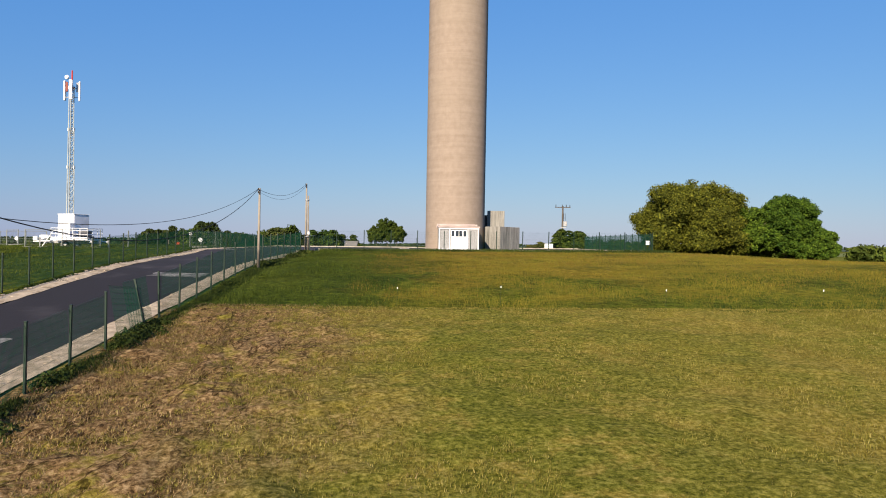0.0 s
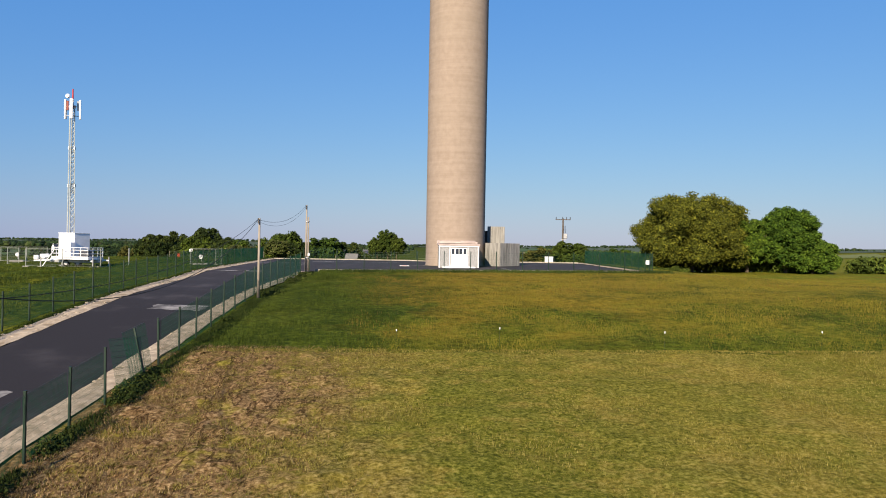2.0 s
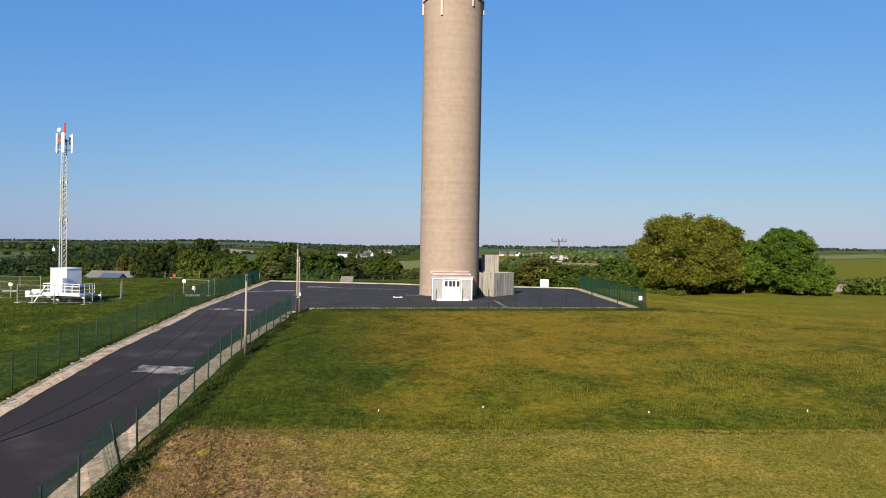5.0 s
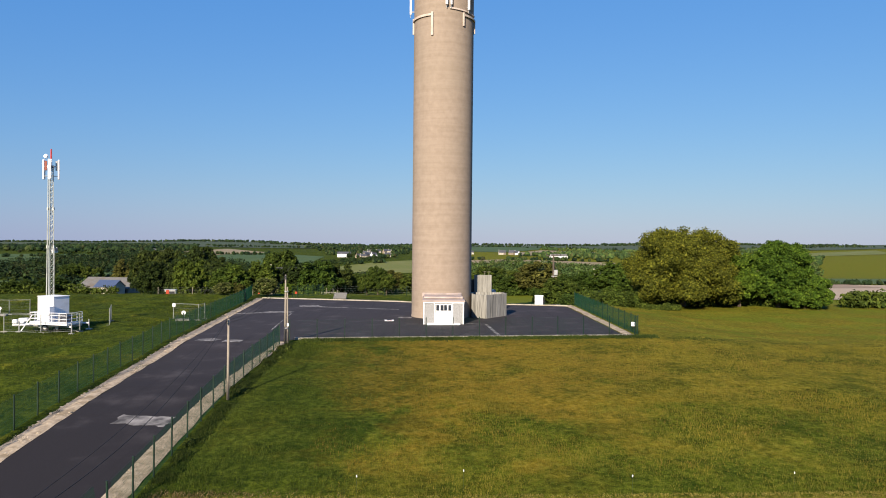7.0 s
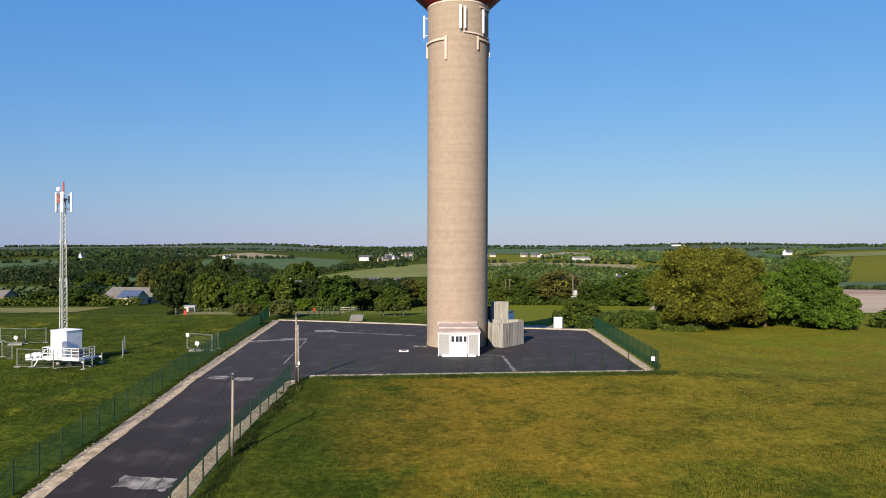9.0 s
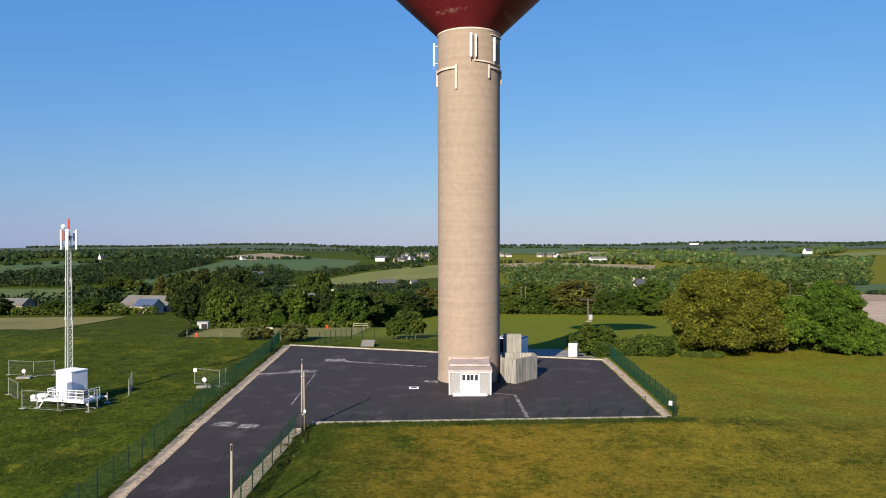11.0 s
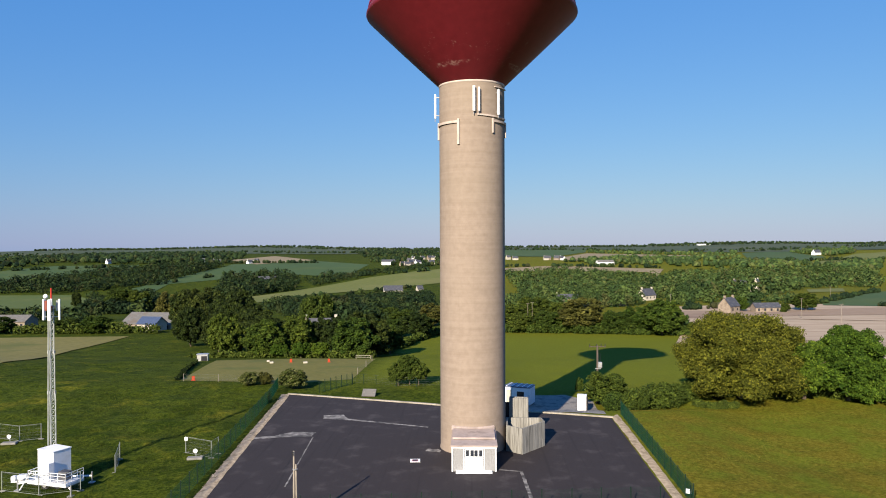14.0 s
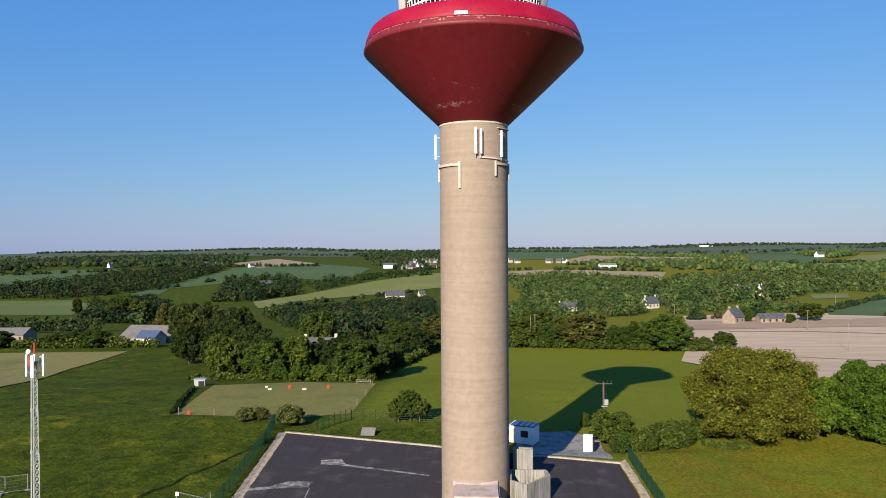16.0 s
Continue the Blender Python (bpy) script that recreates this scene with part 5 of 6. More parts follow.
field([(705, 1467), (1216, 2263), (1500, 2300), (1300, 1900), (1095, 1896), (739, 1397)], M_PASTURE, "light green field on the ridge", 0.8)
field([(123, 360), (157, 371), (212, 364), (227, 338), (330, 250), (220, 110), (93, 95), (72, 128), (65, 159), (101, 268)], M_SOIL, "broad bare ploughed field with pale soil", 0.2)
field([(112, 319), (178, 318), (240, 330), (225, 274), (166, 274), (101, 268)], M_SOILDARK, "strip of damp reddish ploughed soil", 0.32, 6.0)
for pts in ([(114, 258), (144, 254), (175, 239), (176, 240.5), (144.6, 256), (114, 260)], [(82.5, 168), (105, 166), (127, 151), (127.6, 152), (105.4, 167), (82.7, 169)]):
    field(pts, M_EARTH, "thin dark weedy strip across the ploughed field", 0.3, 3.0)
field([(222, 398), (347, 555), (460, 520), (330, 330), (227, 338), (203, 352)], M_CROP, "green crop field beyond the bare soil", 0.3)
field([(347, 690), (399, 719), (322, 563), (282, 543)], M_PASTURE, "small hedged pasture in the valley", 0.4)
field([(93, 417), (107, 419), (97, 377), (88, 385)], M_STUBBLE, "small tan garden field", 0.3)
field([(-49.5, 51.5), (-28, 47), (-19.7, 51.5), (-21.5, 97), (-40, 104), (-58.5, 95)], M_PADDOCK, "short dry grass of the paddock behind the yard", 0.03, 2.0)


# ---- trees ----
def spray(verts, faces, p, n, s, rnd):
    """One bent leaf spray at p, facing n."""
    u = n.orthogonal().normalized()
    a = rnd.uniform(0, 6.283)
    v = n.cross(u)
    u, v = u * math.cos(a) + v * math.sin(a), v * math.cos(a) - u * math.sin(a)
    i = len(verts)
    bend = n * s * 0.25
    verts.extend(tuple(q) for q in (p - u * s, p - v * s * 0.62 + bend, p + u * s, p + v * s * 0.62 + bend))
    faces.append((i, i + 1, i + 2, i + 3))


def leaf_cloud(lobes, count, size, rnd, deep=0.0):
    """Leaf sprays over a set of lobes (centre, radii); deep: the share of larger sprays inside them."""
    verts, faces = [], []
    weights = [l[1][0] * l[1][1] + l[1][0] * l[1][2] for l in lobes]
    total = sum(weights)
    for (c, r), w in zip(lobes, weights):
        for _ in range(int(count * w / total)):
            d = Vector((rnd.gauss(0, 1), rnd.gauss(0, 1), rnd.gauss(0.15, 1))).normalized()
            inner = rnd.random() < deep
            k = rnd.uniform(0.2, 0.75) if inner else rnd.uniform(0.7, 1.08)
            k *= 1 + 0.22 * noise.noise(Vector(c) * 0.7 + d * 2.6)
            p = Vector((c[0] + d.x * r[0] * k, c[1] + d.y * r[1] * k, c[2] + d.z * r[2] * k))
            n = (d + Vector((rnd.gauss(0, 0.6), rnd.gauss(0, 0.6), rnd.gauss(0.25, 0.6)))).normalized()
            spray(verts, faces, p, n, size * rnd.uniform(0.6, 1.3) * (1.7 if inner else 1.0), rnd)
    return verts, faces


def crown_lobes(h, w, z0, rnd, boughs, twigs, shape="round"):
    """Boughs set round a domed crown; every bough carries twig clumps on its outer side."""
    hub = z0 + (h - z0) * (0.42 if shape == "round" else 0.5)
    up, down = h - hub, hub - z0
    big, small = [], []
    for k in range(boughs):
        sz = -0.75 + 1.72 * (k + 0.5) / boughs
        a = k * 2.39996 + rnd.uniform(-0.35, 0.35)
        rad = math.sqrt(max(0.0, 1 - sz * sz)) ** 0.8
        d = Vector((rad * math.cos(a), rad * math.sin(a), sz))
        q = rnd.uniform(0.6, 0.88)
        s = w * rnd.uniform(0.09, 0.15)
        c = Vector((d.x * w * 0.5 * q, d.y * w * 0.5 * q, hub + d.z * (up if d.z > 0 else down) * q))
        s = min(s, (h - c.z) / 0.95 if h - c.z > 0.05 * w else 0.06 * w)
        big.append((tuple(c), (s, s, s * 0.85)))
        out = Vector((d.x, d.y, d.z + 0.35)).normalized()
        for _ in range(twigs):
            e = (out * 0.9 + Vector((rnd.gauss(0, 0.75), rnd.gauss(0, 0.75), rnd.gauss(0, 0.6)))).normalized()
            r = s * rnd.uniform(0.3, 0.52)
            p = c + e * s * rnd.uniform(0.55, 0.85)
            small.append(((p.x, p.y, max(z0 + r * 0.5, p.z)), (r * 1.15, r * 1.15, r * 0.8)))
    return big, small


def trunk_bm(h, r, limbs, rnd, lean=0.0):
    bm = bmesh.new()
    p, q = Vector((0, 0, -0.3)), None
    n = 4
    pts = [Vector((lean * k / n * h * 0.1 + rnd.uniform(-0.04, 0.04) * h * (k > 0), rnd.uniform(-0.03, 0.03) * h * (k > 0), -0.3 + (h + 0.3) * k / n)) for k in range(n + 1)]
    for k in range(n):
        rod(bm, pts[k], pts[k + 1], r * (1 - 0.17 * k), r * (1 - 0.17 * (k + 1)), 8)
    for _ in range(limbs):
        a, t = rnd.uniform(0, 6.283), rnd.uniform(0.45, 0.95)
        s = Vector((0, 0, 0)).lerp(pts[-1], t)
        l = h * rnd.uniform(0.45, 0.8)
        e = s + Vector((math.cos(a) * l, math.sin(a) * l, l * rnd.uniform(0.35, 0.9)))
        rod(bm, s, s.lerp(e, 0.55) + Vector((0, 0, 0.1 * l)), r * 0.45, r * 0.28, 6)
        rod(bm, s.lerp(e, 0.55) + Vector((0, 0, 0.1 * l)), e, r * 0.28, r * 0.08, 5)
    return bm


def make_tree(name, seed, h, w, trunk, leaf, lobes_n, count, size, label, base=0.12, shape="round", at=None, group="", category="tree"):
    """A tree of height h and crown width w at the origin, or at a spot."""
    rnd = random.Random(seed)
    noise.seed_set(seed + 1)
    t = thing(name, at or (0, 0, 0), label, category, group)
    z0 = h * base
    part("trunk", trunk_bm(h * (0.45 if base > 0.03 else 0.3), trunk, 6, rnd), M_BARK, t, "", True)
    big, small = crown_lobes(h, w, z0, rnd, lobes_n, 7, shape)
    hub = ((0, 0, z0 + (h - z0) * 0.45), (w * 0.36, w * 0.36, (h - z0) * 0.36))
    v1, f1 = leaf_cloud(small, int(count * 0.72), size, rnd, 0.12)
    v2, f2 = leaf_cloud(big, int(count * 0.2), size * 1.15, rnd, 0.5)
    v3, f3 = leaf_cloud([hub], int(count * 0.08), size * 2.2, rnd, 0.4)
    n, m = len(v1), len(v1) + len(v2)
    me = data_mesh("crown", v1 + v2 + v3, f1 + [tuple(i + n for i in f) for f in f2] + [tuple(i + m for i in f) for f in f3], leaf)
    c = new("crown", me)
    c.parent = t
    noise.seed_set(1)
    return t


# two big trees beside the yard, each built for itself
BIG = "big trees by the meadow"
make_tree("oak_tree", 11, 13.4, 19.0, 0.55, L_OAK, 84, 105000, 0.15, "broad old oak with olive-bronze spring foliage", 0.05, "round", (42.0, 42.0, ground(42, 42) - 0.2), BIG)
make_tree("ash_tree", 12, 11.3, 10.8, 0.4, L_ASH, 64, 52000, 0.15, "tall round leafy green tree beside the oak", 0.04, "tall", (57.2, 40.0, ground(57, 40) - 0.2), BIG)
make_tree("ash_tree", 13, 10.0, 8.6, 0.35, L_ASH, 48, 32000, 0.15, "leafy green tree between the big ones", 0.04, "tall", (51.2, 41.0, ground(51, 41) - 0.2), BIG)
make_tree("ash_tree", 14, 5.9, 8.6, 0.3, L_ASH, 48, 30000, 0.15, "low spreading green tree at the row's end", 0.04, "round", (61.2, 38.5, ground(61, 38) - 0.2), BIG)

PROTO = {}


def proto(kind, i):
    key = (kind, i)
    if key not in PROTO:
        leaf = {"ash": L_GREEN, "dark": L_DARK, "hedge": L_HEDGE, "bronze": L_BROWN, "fruit": L_ASH, "blossom": L_BLOSSOM, "small": L_HEDGE}[kind]
        label = {"ash": "leafy bright green broadleaf tree", "dark": "tall dark green tree in a small wood", "hedge": "mid-green hedgerow tree with a full crown", "bronze": "bushy tree with brownish-green spring leaves",
                 "fruit": "small round fruit tree on a lawn", "blossom": "small bushy tree in pale blossom", "small": "slim young green shrub"}[kind]
        if key == ("bronze", 1):
            leaf, label = L_HEDGE, "thin-stemmed bushy green tree"
        shape = "tall" if kind in ("dark", "hedge") else "round"
        seed = 40 + i * 7 + sum(map(ord, kind))
        PROTO[key] = (seed, leaf, label, shape)
    return PROTO[key]


MADE = {}


def plant(kind, x, y, h, w, i=0, turn=0.0, group="trees of the countryside", category="tree"):
    """The first of a kind is built; the others are copies of it, scaled and turned."""
    seed, leaf, label, shape = proto(kind, i)
    key = (kind, i)
    nm = {"ash": "broadleaf_tree", "dark": "wood_tree", "hedge": "hedgerow_tree", "bronze": "bushy_tree", "fruit": "fruit_tree", "blossom": "blossom_tree", "small": "shrub"}[kind]
    s = Vector((w / 10, w / 10, h / 12))
    loc = (x, y, ground(x, y) - 0.15)
    if key not in MADE:
        bare = 0.2 if key == ("bronze", 1) else 0.2 if kind == "fruit" else 0.04
        MADE[key] = make_tree(nm, seed, 12.0, 10.0, 0.26, leaf, 42, 10500, 0.26, label, bare, shape, loc, group, category)
        MADE[key].scale = s
        MADE[key].rotation_euler.z = turn
        return MADE[key]
    o = copy_thing(MADE[key], pose(*loc))
    o.rotation_euler.z = turn
    o.scale = s
    return o


NEAR = [("ash", -53.5, 117.2, 10.2, 11), ("ash", -29.0, 110.8, 10.5, 11.5), ("dark", -24.1, 118.2, 9.9, 8.5), ("dark", -33.5, 152, 12.0, 10.2), ("hedge", -50.8, 168.1, 17.8, 12.4),
        ("fruit", -48.5, 112.8, 3.8, 5.2), ("fruit", -42.1, 109.3, 4.2, 4.8), ("fruit", -36.9, 108.6, 4.2, 4.8), ("dark", -112.7, 217.6, 18.3, 14.4), ("dark", -100.8, 206.5, 19.0, 14.2),
        ("dark", -78.1, 172.3, 18.4, 13.0), ("ash", -66.7, 125.5, 12.4, 10.0), ("dark", -57.4, 127.5, 11.2, 9.1), ("dark", -68.3, 154.9, 14.1, 11.9), ("dark", -121.4, 229.8, 17.1, 10.1),
        ("dark", -429.9, 701.7, 20.2, 10.4), ("hedge", -258.9, 454.9, 20.1, 22), ("hedge", -240, 445, 17, 18), ("ash", -155.4, 224.5, 7.6, 13.4), ("hedge", -171.7, 228.3, 6.5, 13.5), ("hedge", -199.6, 226.4, 7.7, 13.9),
        ("hedge", -215, 232, 7, 12), ("bronze", -150.0, 283.2, 15.8, 14.2), ("bronze", 42.6, 206.5, 13.6, 19.5), ("ash", 69.1, 191.1, 13.2, 15.1), ("hedge", 29.8, 207.7, 8.6, 11.9), ("hedge", 19.9, 208.7, 7.5, 10.8),
        ("hedge", 80.8, 190.1, 5.2, 7.2), ("hedge", 55.0, 199.7, 8.9, 10.7), ("hedge", 20.6, 37.6, 5.2, 6.4), ("small", 18.3, 47.5, 2.6, 1.4), ("blossom", -27.4, 42.6, 3.6, 4.6),
        ("blossom", -35.5, 45.4, 2.6, 3.4), ("bronze", -33.2, 46.4, 2.2, 2.6), ("hedge", -27.6, 194.3, 7.2, 10.3), ("dark", -18.9, 188.1, 9.6, 12.0), ("hedge", -36.1, 168.8, 9.3, 9.4), ("hedge", -29.6, 246.7, 7.4, 12.4),
        ("bronze", -15.9, 244.9, 9.8, 14.7), ("hedge", -39.2, 276.9, 6.8, 13.6), ("hedge", 16.9, 240.9, 9.6, 14.5), ("hedge", 29.8, 265.7, 11.7, 15.7), ("hedge", 40.8, 250.3, 9.9, 12.5),
        ("dark", -88, 188, 17.2, 13), ("dark", -92, 165, 13.1, 11), ("dark", -74, 140, 11.5, 10), ("ash", -46, 122, 11.6, 9.5), ("dark", -40.5, 127, 10.4, 8), ("dark", -36, 126, 10.6, 10), ("dark", -55, 137, 10.2, 9), ("hedge", -22, 130, 9, 8),
        ("bronze", -26.5, 124, 8, 7), ("dark", -63, 140, 11.9, 10), ("hedge", 176, 315, 9.5, 14), ("hedge", 163, 309, 4.5, 5), ("small", 158, 300, 3.2, 3), ("ash", 142, 313, 8, 7), ("hedge", 92, 200, 6, 9), ("hedge", 7, 211, 8, 12), ("hedge", -6, 214, 9, 13), ("ash", 62, 204, 10, 10)]
rt = random.Random(5)
for k, (kind, x, y, h, w) in enumerate(NEAR):
    plant(kind, x, y, h, w, k % 2 if kind in ("dark", "hedge", "ash") else 0, rt.uniform(0, 6.28))

# three thin-stemmed trees behind the tower
for x, y, h, w in ((-11.0, 44.4, 4.0, 3.4), (-9.3, 45.0, 5.4, 4.0), (-7.7, 44.6, 4.3, 3.2)):
    plant("bronze", x, y, h * 0.95, w, 1, rt.uniform(0, 6), "thin-stemmed trees behind the yard")


def hedge(points, w, h, leaf, count, size, label, seed, name="hedge"):
    """An uneven hedge along a line."""
    rnd = random.Random(seed)
    lobes = []
    total = length(points)
    n = max(2, int(total / (w * 0.42)))
    for k in range(n):
        x, y, _ = at_len(points, total * (k + 0.5) / n)
        x, y = x + rnd.uniform(-0.3, 0.3) * w, y + rnd.uniform(-0.3, 0.3) * w
        hh = h * rnd.uniform(0.6, 1.15)
        lobes.append(((x, y, ground(x, y) + hh * 0.42), (w * rnd.uniform(0.4, 0.6), w * rnd.uniform(0.4, 0.6), hh * 0.6)))
    for (x, y, z), (a, b, c) in lobes[:]:
        for _ in range(4):
            e, r = rnd.uniform(0, 6.283), rnd.uniform(0.28, 0.45)
            lobes.append(((x + a * 0.75 * math.cos(e), y + b * 0.75 * math.sin(e), z + c * rnd.uniform(-0.1, 0.75)), (a * r, b * r, c * r)))
    v1, f1 = leaf_cloud(lobes, int(count * 1.5), size, rnd, 0.3)
    o = new(name, data_mesh(name, v1, f1, leaf))
    return tagged(o, label, "hedge", kind="stuff")


hedge([(23.0, 33.5), (27.5, 36.5), (33.0, 40.0), (36.0, 43.0)], 4.0, 2.9, L_HEDGE, 16000, 0.17, "dense green bramble hedge behind the meadow", 3)
hedge([(20.6, 30.0), (21.6, 36.0), (22.0, 40.5)], 2.6, 2.4, L_HEDGE, 7000, 0.15, "overgrown hedge behind the mesh fence", 4)
hedge([(33.5, 36.5), (36, 35.6), (38.5, 35.2)], 1.6, 1.0, L_HEDGE, 3500, 0.14, "low scrub at the edge of the big trees", 5)
# Added shrubs that close and darken the shady space beneath the crowns.
hedge([(34.5, 43.0), (44, 43.5), (54, 42.5), (63, 40.5)], 3.0, 2.6, L_HEDGE, 14000, 0.19, "added undergrowth darkening the space beneath the big trees", 15)
hedge([(67, 38.0), (80, 42), (98, 52), (120, 64)], 4.0, 2.6, L_HEDGE, 8000, 0.34, "overgrown field hedge", 6)
hedge([(0, 212), (30, 206), (60, 197), (84, 188)], 5.0, 4.0, L_HEDGE, 9000, 0.45, "green field hedge across the valley side", 7)
hedge([(-49.8, 51.5), (-55, 68), (-60.5, 88)], 0.7, 0.7, L_DARK, 2600, 0.15, "low dark hedge bordering the paddock", 8)
hedge([(-73, 118), (-60, 116), (-45, 112.5), (-30, 106.5), (-23, 106)], 2.6, 1.8, L_HEDGE, 5200, 0.26, "low hedge in front of the small wood", 9)
hedge([(-300, 240), (-230, 232), (-160, 224), (-130, 222)], 6.0, 4.0, L_HEDGE, 6000, 0.5, "green hedge in front of the farm", 11)
hedge([(-24, 130), (-22, 150), (-18, 180), (-10, 212)], 3.0, 2.6, L_HEDGE, 5000, 0.35, "green hedge along the pasture", 12)


SPOTS = ((124, 442), (132, 303), (152, 307), (270, 622), (257, 630), (66, 425), (-99, 850), (-67, 879), (-187, 1568), (271, 1400), (-349, 1174), (-858, 1611), (1116, 2310), (-142, 252), (-44, 137))


def woods(poly, step, h, leaf, label, seed, quads=0, ragged=0.35):
    """Far woodland: many uneven crowns, the nearer ones with leaf sprays."""
    rnd = random.Random(seed)
    xs, ys = [p[0] for p in poly], [p[1] for p in poly]
    base = bmesh.new()
    bmesh.ops.create_icosphere(base, subdivisions=2 if quads == 0 else 1, radius=1.0)
    bv = [v.co.copy() for v in base.verts]
    base.verts.index_update()
    bf = [tuple(v.index for v in f.verts) for f in base.faces]
    base.free()
    leafy = quads >= 20
    sprays = round(quads * 1.7) if leafy else quads
    verts, faces = [], []

    def inside(x, y):
        odd = False
        for (x0, y0), (x1, y1) in zip(poly, poly[1:] + poly[:1]):
            if (y0 > y) != (y1 > y) and x < (x1 - x0) * (y - y0) / (y1 - y0) + x0:
                odd = not odd
        return odd

    n = int((max(xs) - min(xs)) * (max(ys) - min(ys)) / step ** 2)
    for _ in range(n):
        x, y = rnd.uniform(min(xs), max(xs)), rnd.uniform(min(ys), max(ys))
        if not inside(x, y) or noise.noise((x / 70, y / 70, seed)) < -ragged:
            continue
        if any(abs(x - hx) < 16 and -46 < y - hy < 9 for hx, hy in SPOTS):
            continue
        hh = h * rnd.uniform(0.5, 1.2)
        w = min(hh * rnd.uniform(0.4, 0.75), step * 0.8)
        z = ground(x, y)
        i = len(verts)
        off = Vector((rnd.uniform(0, 99), rnd.uniform(0, 99), 0))
        for v in bv if not leafy else ():
            k = 0.9 + 0.4 * noise.noise(v * 1.9 + off) + 0.25 * noise.noise(v * 4.5 + off)
            verts.append((x + v.x * w * k, y + v.y * w * k, z + hh * 0.47 + v.z * hh * 0.53 * k))
        faces.extend(tuple(a + i for a in f) for f in (bf if not leafy else ()))
        for j in range(sprays):
            d = Vector((rnd.gauss(0, 1), rnd.gauss(0, 1), rnd.gauss(0.3, 1))).normalized()
            k = 0.92 + 0.45 * noise.noise(d * 2.3 + off)
            if leafy and j % 4 == 0:
                k *= rnd.uniform(0.35, 0.8)
            p = Vector((x + d.x * w * k, y + d.y * w * k, z + hh * 0.47 + d.z * hh * 0.53 * k))
            t = (d + Vector((rnd.gauss(0, 0.5), rnd.gauss(0, 0.5), rnd.gauss(0.2, 0.5)))).normalized()
            spray(verts, faces, p, t, rnd.uniform(0.55, 1.1) * w * (0.2 if quads >= 60 else 0.3), rnd)
    o = new("woodland", data_mesh("woodland", verts, faces, leaf))
    tagged(o, label, "woodland", kind="stuff")


woods([(26, 455), (144, 407), (210, 640), (60, 640)], 9.5, 9, L_HAZED, "broad green wood filling the valley", 21, 90, 0.3)
woods([(60, 640), (210, 640), (374, 1167), (280, 1054), (164, 1227), (63, 1220)], 12, 11, L_HAZED, "broad green wood on the valley's far side", 35, 30, 0.35)
woods([(213, 453), (360, 725), (417, 756), (459, 755), (700, 1200), (500, 1250), (380, 1160), (250, 800), (153, 436)], 12, 11, L_HAZED, "deep green wood beyond the ploughed field", 22, 30, 0.35)
woods([(393, 1336), (591, 1524), (664, 1419), (704, 1343), (941, 1620), (700, 1200), (500, 1250)], 17, 12, L_HAZED, "far wood on the slope", 27, 12, 0.35)
woods([(-759, 1240), (-715, 1439), (-636, 1564), (-566, 1572), (-525, 1164), (-552, 1076), (-622, 988), (-703, 980), (-798, 1122)], 13, 13, L_FAR, "long dark wood between fields", 23, 22, 0.45)
woods([(-963, 1368), (-948, 1543), (-791, 1628), (-691, 1652), (-582, 1618), (-640, 1900), (-720, 2200), (-900, 2800), (-1900, 3000), (-1700, 2000), (-1250, 1400)], 24, 13, L_FAR, "wooded ridge on the horizon", 24, 8, 0.3)
woods([(-437, 1196), (-389, 1315), (-331, 1261), (-262, 984), (-303, 900), (-356, 917)], 10, 15, L_FAR, "dark poplar wood in the valley", 39, 24, 0.4)
woods([(-403, 1252), (-243, 1241), (-224, 1280), (-196, 1206), (-248, 1074), (-319, 1066)], 11, 8, L_FAR, "bushy scrub between the fields", 40, 20, 0.1)
woods([(-212, 1221), (-98, 1380), (-97, 1463), (-231, 1293)], 10, 8, L_FAR, "thick hedge above the pasture", 41, 20, 0.4)
woods([(-650, 3900), (-90, 3900), (-30, 1800), (-67, 1384), (-166, 1491), (-240, 1669)], 30, 11, L_FAR, "wooded hamlet ridge", 25, 6, 0.12)
woods([(227, 1556), (394, 1866), (591, 1882), (425, 1335), (359, 1372), (240, 1387)], 17, 11, L_HAZED, "copses between tan fields", 26, 8, 0.2)
woods([(1194, 2698), (1392, 2639), (1266, 2360), (1064, 2096)], 20, 16, L_HAZED, "dark copse round a far farm", 42, 6, 0.4)
woods([(804, 2586), (1124, 3021), (621, 1604), (461, 1454)], 24, 12, L_HAZED, "wood on the far slope", 43, 6, -0.1)
woods([(-172, 498), (-60, 800), (-46, 700), (-15, 271), (-35, 246), (-69, 251)], 9, 8, L_FAR, "bushy wooded slope below the pasture", 28, 90, 0.35)
woods([(-4, 285), (120, 330), (151, 417), (20, 450)], 9.5, 8, L_HAZED, "hedges and gardens round the houses", 29, 90, 0.1)
woods([(-522, 899), (-483, 1004), (-381, 826), (-209, 389), (-262, 412)], 11, 10, L_FAR, "copse beside the pasture", 32, 34, 0.4)
woods([(151, 417), (217, 417), (191, 345), (147, 345)], 8, 6, L_HAZED, "garden trees beside the ploughed field", 44, 40, 0.2)
woods([(-900, 420), (-330, 345), (-200, 290), (-200, 330), (-330, 400), (-900, 500)], 13, 8, L_FAR, "hedged field edges beyond the farm", 33, 24, 0.05)
woods([(-2600, 4100), (2600, 4100), (2700, 4600), (-2700, 4600)], 27, 14, L_FAR, "dark woods along the skyline", 30, 2, 0.0)
woods([(-2200, 2950), (2200, 2950), (2300, 3300), (-2300, 3300)], 26, 11, L_FAR, "hedged woods below the skyline", 36, 2, -0.1)
woods([(470, 2900), (900, 2900), (800, 2520), (430, 2560)], 26, 10, L_HAZED, "copses on the far slope", 37, 0, 0.1)
